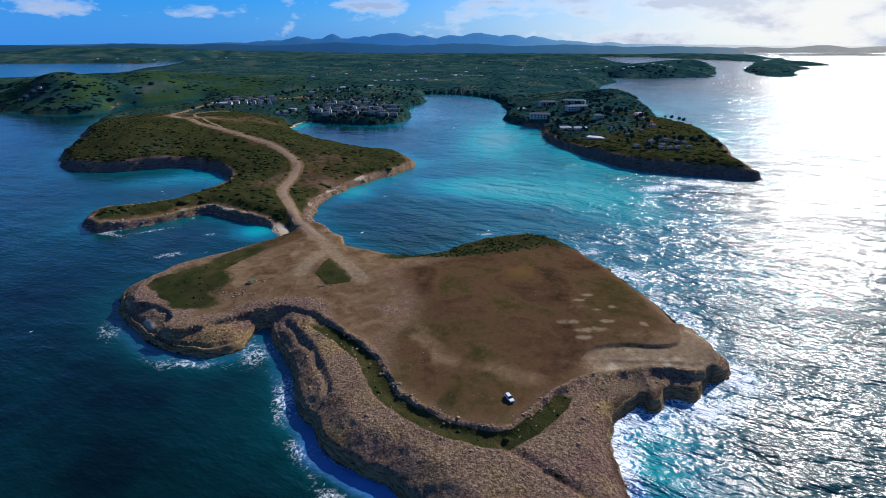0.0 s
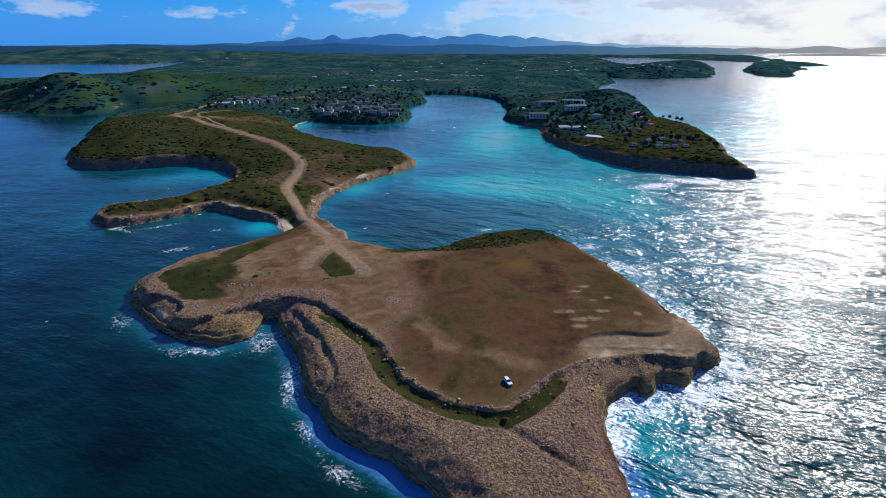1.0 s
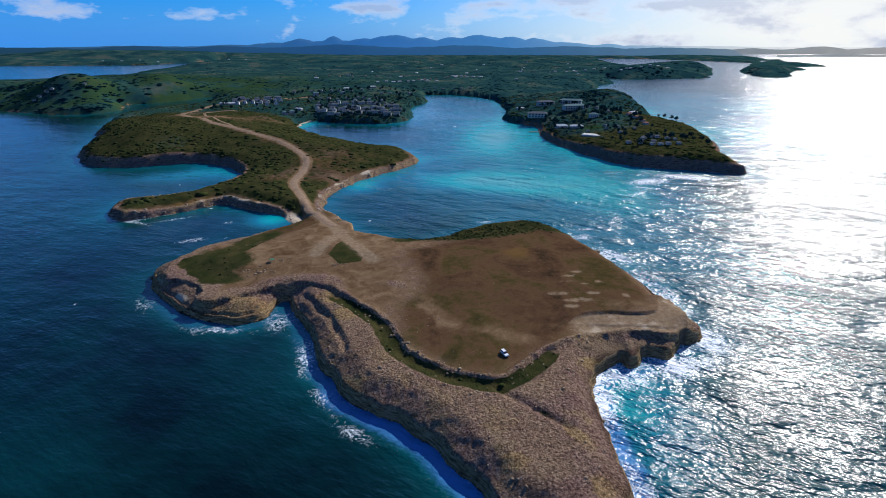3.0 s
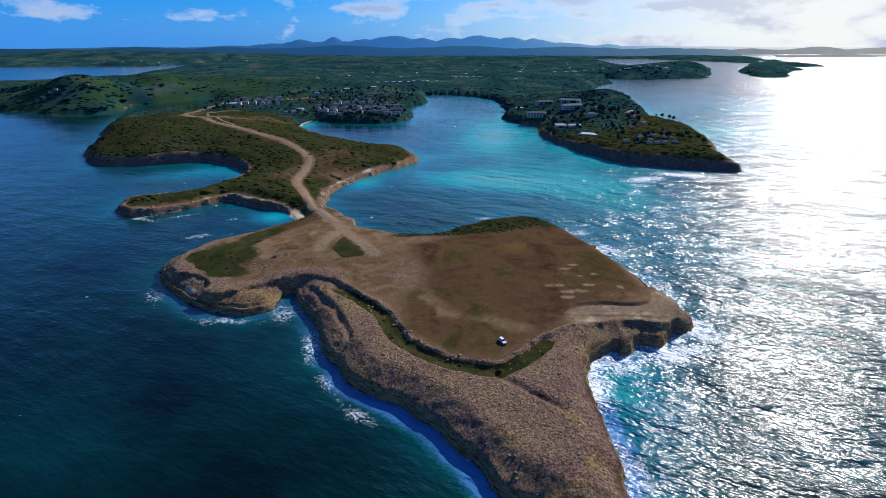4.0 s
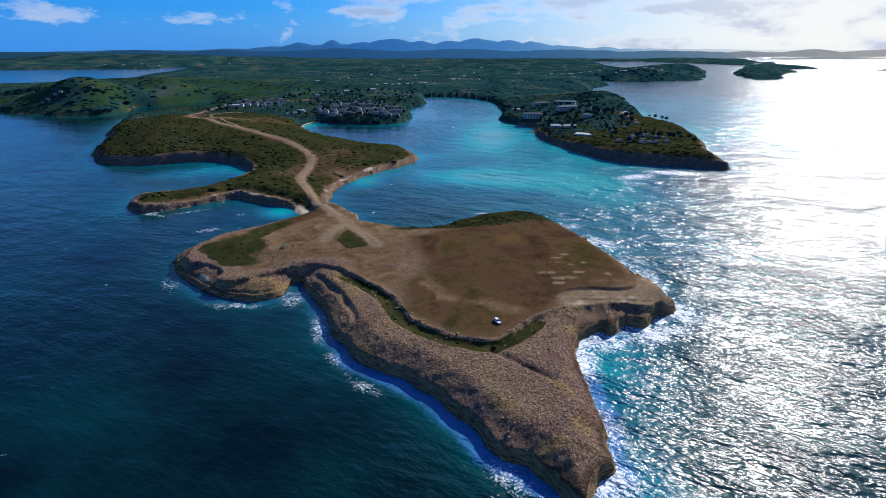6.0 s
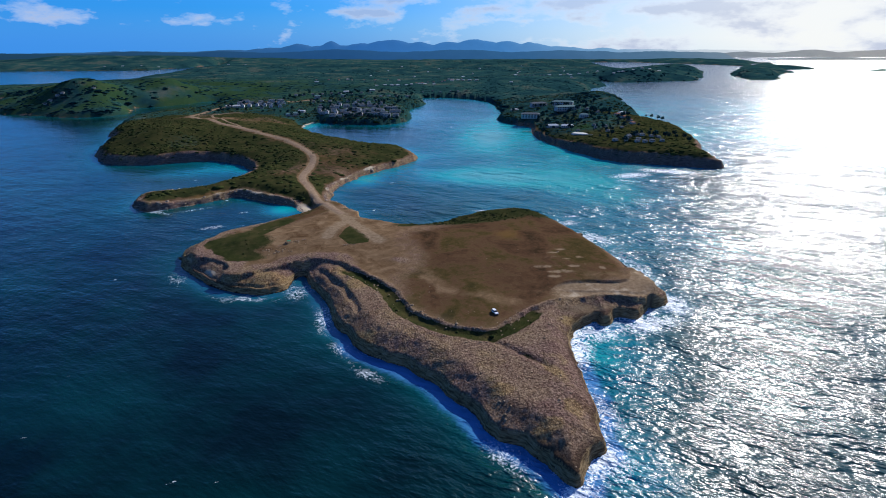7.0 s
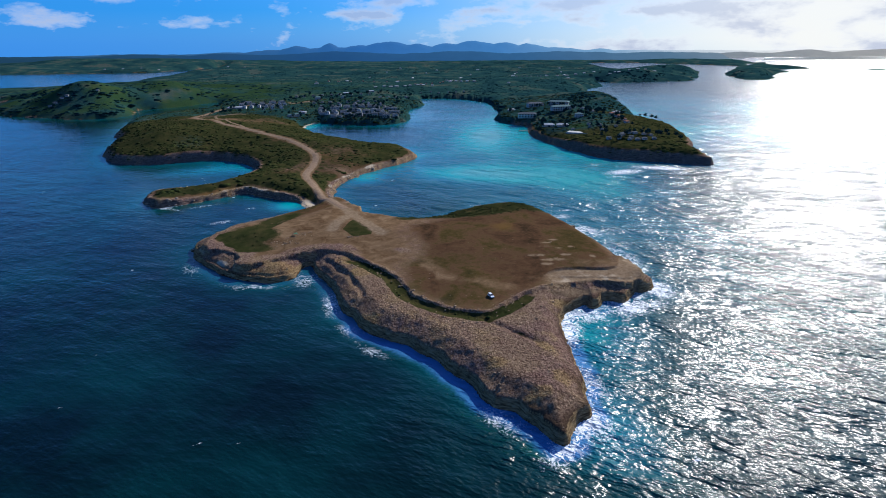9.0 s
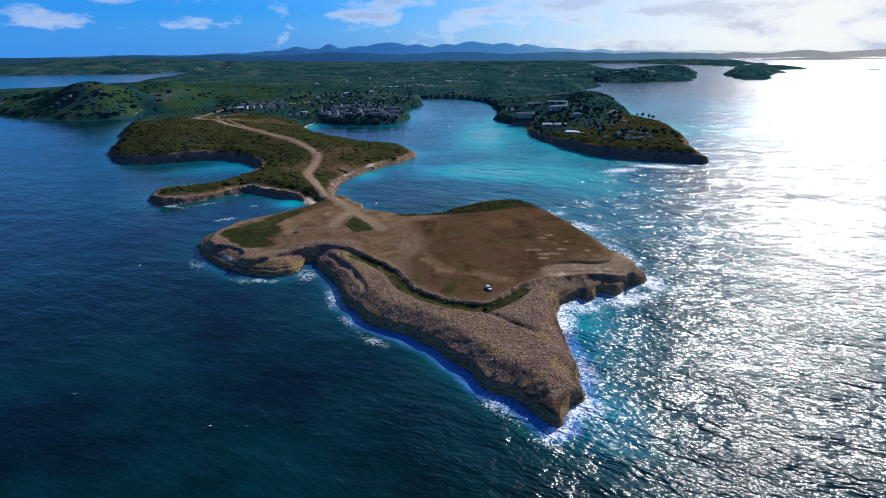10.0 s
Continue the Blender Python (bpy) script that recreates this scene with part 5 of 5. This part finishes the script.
# ---- parked car ----
def car_thing(m):
    root = new("car")
    bm = bmesh.new()
    side = [(-2.3, 0.42), (2.28, 0.42), (2.34, 0.72), (2.22, 0.98), (1.0, 1.08), (-2.2, 1.1), (-2.34, 0.8)]
    for s in (-0.88, 0.88):
        bm.faces.new([bm.verts.new((x, s, z)) for x, z in side])
    bm.verts.ensure_lookup_table()
    n = len(side)
    for k in range(n):
        bm.faces.new((bm.verts[k], bm.verts[(k + 1) % n], bm.verts[n + (k + 1) % n], bm.verts[n + k]))
    bmesh.ops.bevel(bm, geom=bm.edges[:], offset=0.06, segments=2, affect="EDGES")
    body = part("body", bm, CAR_WHITE, root)
    bm = bmesh.new()
    low, high = [(-2.1, -0.8), (0.95, -0.8), (0.95, 0.8), (-2.1, 0.8)], [(-1.85, -0.66), (0.25, -0.66), (0.25, 0.66), (-1.85, 0.66)]
    a, b = [bm.verts.new((x, y, 1.09)) for x, y in low], [bm.verts.new((x, y, 1.68)) for x, y in high]
    for k in range(4):
        bm.faces.new((a[k], a[(k + 1) % 4], b[(k + 1) % 4], b[k]))
    part("windows", bm, GLASS_DARK, root, "dark tinted windows")
    part("roof_panel", boxed(-1.9, 0.3, -0.7, 0.7, 1.68, 1.75, bevel=0.03), CAR_WHITE, root)
    for x in (-0.85, 0.3):
        for s in (-1, 1):
            part("pillar", boxed(x - 0.05, x + 0.05, s * 0.76 - 0.03, s * 0.76 + 0.03, 1.1, 1.68), CAR_WHITE, root)
    for x in (-1.4, 1.45):
        for s in (-1, 1):
            bm = bmesh.new()
            bmesh.ops.create_cone(bm, segments=20, radius1=0.37, radius2=0.37, depth=0.24, cap_ends=True, matrix=Matrix.Translation((x, s * 0.83, 0.37)) @ Matrix.Rotation(radians(90), 4, "X"))
            wheel = part("wheel", bm, RUBBER, root, "black tyre")
            bm = bmesh.new()
            bmesh.ops.create_cone(bm, segments=14, radius1=0.22, radius2=0.18, depth=0.05, cap_ends=True, matrix=Matrix.Translation((x, s * 0.965, 0.37)) @ Matrix.Rotation(radians(90), 4, "X"))
            part("rim", bm, STEEL, wheel, "grey steel rim")
    for s in (-0.62, 0.62):
        part("headlight", boxed(2.3, 2.38, s - 0.17, s + 0.17, 0.72, 0.88, bevel=0.02), STEEL, root, "clear headlight")
        part("tail_light", boxed(-2.4, -2.3, s - 0.15, s + 0.15, 0.75, 0.95), ROOF_RED, root, "red tail light")
    for x in (-2.42, 2.42):
        part("bumper", boxed(x - 0.08, x + 0.08, -0.85, 0.85, 0.42, 0.62, bevel=0.03), RUBBER, root, "dark plastic bumper")
    root.matrix_world = m
    return tagged(root, "white parked car with dark windows on brown grass", "car")


car_thing(pose(21.6, 140.6, float(on_ground(21.6, 140.6)) + 0.02, 0, 0, -66) @ Matrix.Scale(0.9, 4))


# ---- stones ----
def block_shape(seed):
    bm = bmesh.new()
    bmesh.ops.create_cube(bm, size=1.6)
    bmesh.ops.subdivide_edges(bm, edges=bm.edges[:], cuts=1, use_grid_fill=True)
    for v in bm.verts:
        v.co = v.co.normalized() * 0.55 + v.co * 0.5
        v.co += Vector((noise.noise(v.co * 1.3 + Vector((seed, 0, 0))), noise.noise(v.co * 1.3 + Vector((0, seed, 5))), noise.noise(v.co * 1.3 + Vector((3, 0, seed))))) * 0.4
        v.co.z *= 0.7
    bmesh.ops.triangulate(bm, faces=bm.faces[:])
    pts, tris = np.array([v.co[:] for v in bm.verts]), np.array([[v.index for v in f.verts] for f in bm.faces])
    bm.free()
    return pts, tris


BLOCKS = [block_shape(k * 7.7) for k in range(7)]
scarp_stones = scatter(60000, -150, 100, 120, 215, lambda x, y: np.exp(-((field_at(TOP_IN, x, y) - 0.6) / 1.3) ** 2) * (field_at(D, x, y) > 3) * np.clip(0.45 + 0.8 * rough_noise(x, y, 9, 2, 71), 0.03, 1) * np.where(x > 40, 0.10, 0.36), 8)
strewn("scarp_stones", scarp_stones, np.random.default_rng(9).gamma(2.5, 0.10, len(scarp_stones)) + 0.12, BLOCKS, BOULDER, "broken pale limestone blocks along the low scarp", "stones")
shelf_stones = scatter(4000, -155, 112, 50, 215, lambda x, y: (field_at(TOP_IN, x, y) < -2) * (field_at(D, x, y) > 0.6) * 0.45, 10)
strewn("shelf_stones", shelf_stones, np.random.default_rng(11).gamma(2, 0.16, len(shelf_stones)) * 0.7 + 0.08, BLOCKS, BOULDER, "weathered limestone lumps on the rock shelf", "stones")
grass_stones = scatter(900, -30, 95, 126, 215, lambda x, y: (field_at(grass, x, y) > 0.5) * np.clip(0.15 + 0.7 * sstep(18, 2, field_at(TOP_IN, x, y)), 0, 1) * np.clip(rough_noise(x, y, 14, 2, 91) * 2, 0, 1), 13)
strewn("field_stones", grass_stones, np.random.default_rng(14).gamma(2, 0.06, len(grass_stones)) + 0.1, BLOCKS, BOULDER, "small pale stones scattered over the dry grass", "stones")
shore_rocks = scatter(60000, -255, -20, 280, 520, lambda x, y: (field_at(D, x, y) > 0.3) * (field_at(D, x, y) < 4.5) * np.clip(blob(x, y, -190, 348, 80, 30) + blob(x, y, -70, 420, 36, 120), 0, 1) * np.clip(0.3 + rough_noise(x, y, 8, 2, 73), 0, 1) * 0.6, 15)
strewn("shore_rocks", shore_rocks, np.random.default_rng(16).gamma(2.5, 0.15, len(shore_rocks)) + 0.15, BLOCKS, PALE_ROCK, "pale broken rocks along the low shore", "stones")
rng = random.Random(8)
for x, y, s in ((104, 160, 1.6), (101, 157, 1.1), (96, 152, 1.3), (76, 143, 1.7), (66, 143, 1.2), (60, 139, 1.5), (54, 104, 1.2), (53, 82, 1.5), (52, 66, 1.8), (46, 60, 1.3), (43, 56, 1.6), (36, 50, 1.2),
                (88, 255, 2.2), (96, 262, 2.6), (92, 268, 1.8), (103, 236, 1.5), (-47, 139, 1.3), (-157, 228, 1.5), (-150, 209, 1.2), (-126, 187, 1.0), (-250, 340, 1.8), (-255, 348, 1.5), (281, 445, 1.6)):
    if field_at(D, x, y) < -1.2:
        continue
    p, t = BLOCKS[rng.randrange(7)]
    mesh = bpy.data.meshes.new("boulder")
    mesh.from_pydata((p * s * 0.6).tolist(), [], t.tolist())
    mesh.materials.append(BOULDER)
    stone = new("boulder", mesh)
    stone.matrix_world = pose(x, y, max(float(on_ground(x, y)), 0.0) + 0.15 * s, 0, 0, rng.uniform(0, 360))
    tagged(stone, "dark wet limestone boulder at the water's edge", "boulder", "shore boulders")


# ---- small things on the headland ----
def stall_thing(m):
    """A low trader's stall under a green sheet."""
    root = new("market_stall")
    bm = bmesh.new()
    rows = [(-1.5, 1.9), (0.0, 2.35), (1.5, 1.9)]
    top = [[bm.verts.new((x, y, z)) for x in (-1.5, -0.5, 0.5, 1.5)] for y, z in rows]
    low = [[bm.verts.new((v.co.x, v.co.y, v.co.z - 0.05)) for v in r] for r in top]
    for a in range(2):
        for b in range(3):
            bm.faces.new((top[a][b], top[a][b + 1], top[a + 1][b + 1], top[a + 1][b]))
            bm.faces.new((low[a][b], low[a + 1][b], low[a + 1][b + 1], low[a][b + 1]))
    part("sheet", bm, GREEN_SHEET, root, "sagging bright green sheet")
    for x in (-1.4, 1.4):
        for y in (-1.4, 1.4):
            part("post", boxed(x - 0.05, x + 0.05, y - 0.05, y + 0.05, -0.1, 1.88), TIMBER, root)
    part("counter", boxed(-1.2, 1.2, -1.3, -0.7, 0.72, 0.8), TIMBER, root)
    for x in (-1.1, 1.1):
        part("counter_leg", boxed(x - 0.05, x + 0.05, -1.05, -0.95, -0.1, 0.72), TIMBER, root)
    root.matrix_world = m
    return tagged(root, "small stall with a green sheet on bare dirt", "stall")


def bench_thing(m):
    root = new("bench")
    part("plank", boxed(-1.1, 1.1, -0.2, 0.2, 0.42, 0.48, bevel=0.01), TIMBER, root)
    for x in (-0.85, 0.85):
        part("leg", boxed(x - 0.06, x + 0.06, -0.16, 0.16, -0.05, 0.42), TIMBER, root)
    root.matrix_world = m
    return tagged(root, "weathered wooden plank bench on bare dirt", "bench", "benches by the stall")


GREEN_SHEET = plain_material("green_sheet", (0.04, 0.20, 0.10), 0.6, 2.0, 0.25)


def stand(x, y, turn):
    return pose(x, y, float(on_ground(x, y)), 0, 0, turn)


stall_thing(stand(-91, 227, 25) @ Matrix.Scale(0.7, 4))
for bx, by, turn in ((-86.5, 229.5, 28), (-83, 231, 30), (-95, 222, 20), (-57, 222.5, 15)):
    bench_thing(stand(bx, by, turn))
row_rng = random.Random(21)
for cx, cy, n, spread in ((-96, 217, 34, 4.5), (-88, 228, 16, 3.0), (-56, 223, 14, 2.5), (-70, 208, 26, 5.0)):
    spots = [(cx + row_rng.gauss(0, spread), cy + row_rng.gauss(0, spread * 0.35)) for _ in range(n)]
    places = np.array([(x, y, float(on_ground(x, y))) for x, y in spots])
    strewn("loose_stones", places, np.array([row_rng.uniform(0.15, 0.55) for _ in spots]), BLOCKS, BOULDER, "loose dark limestone rubble lying on bare dirt", "stones")
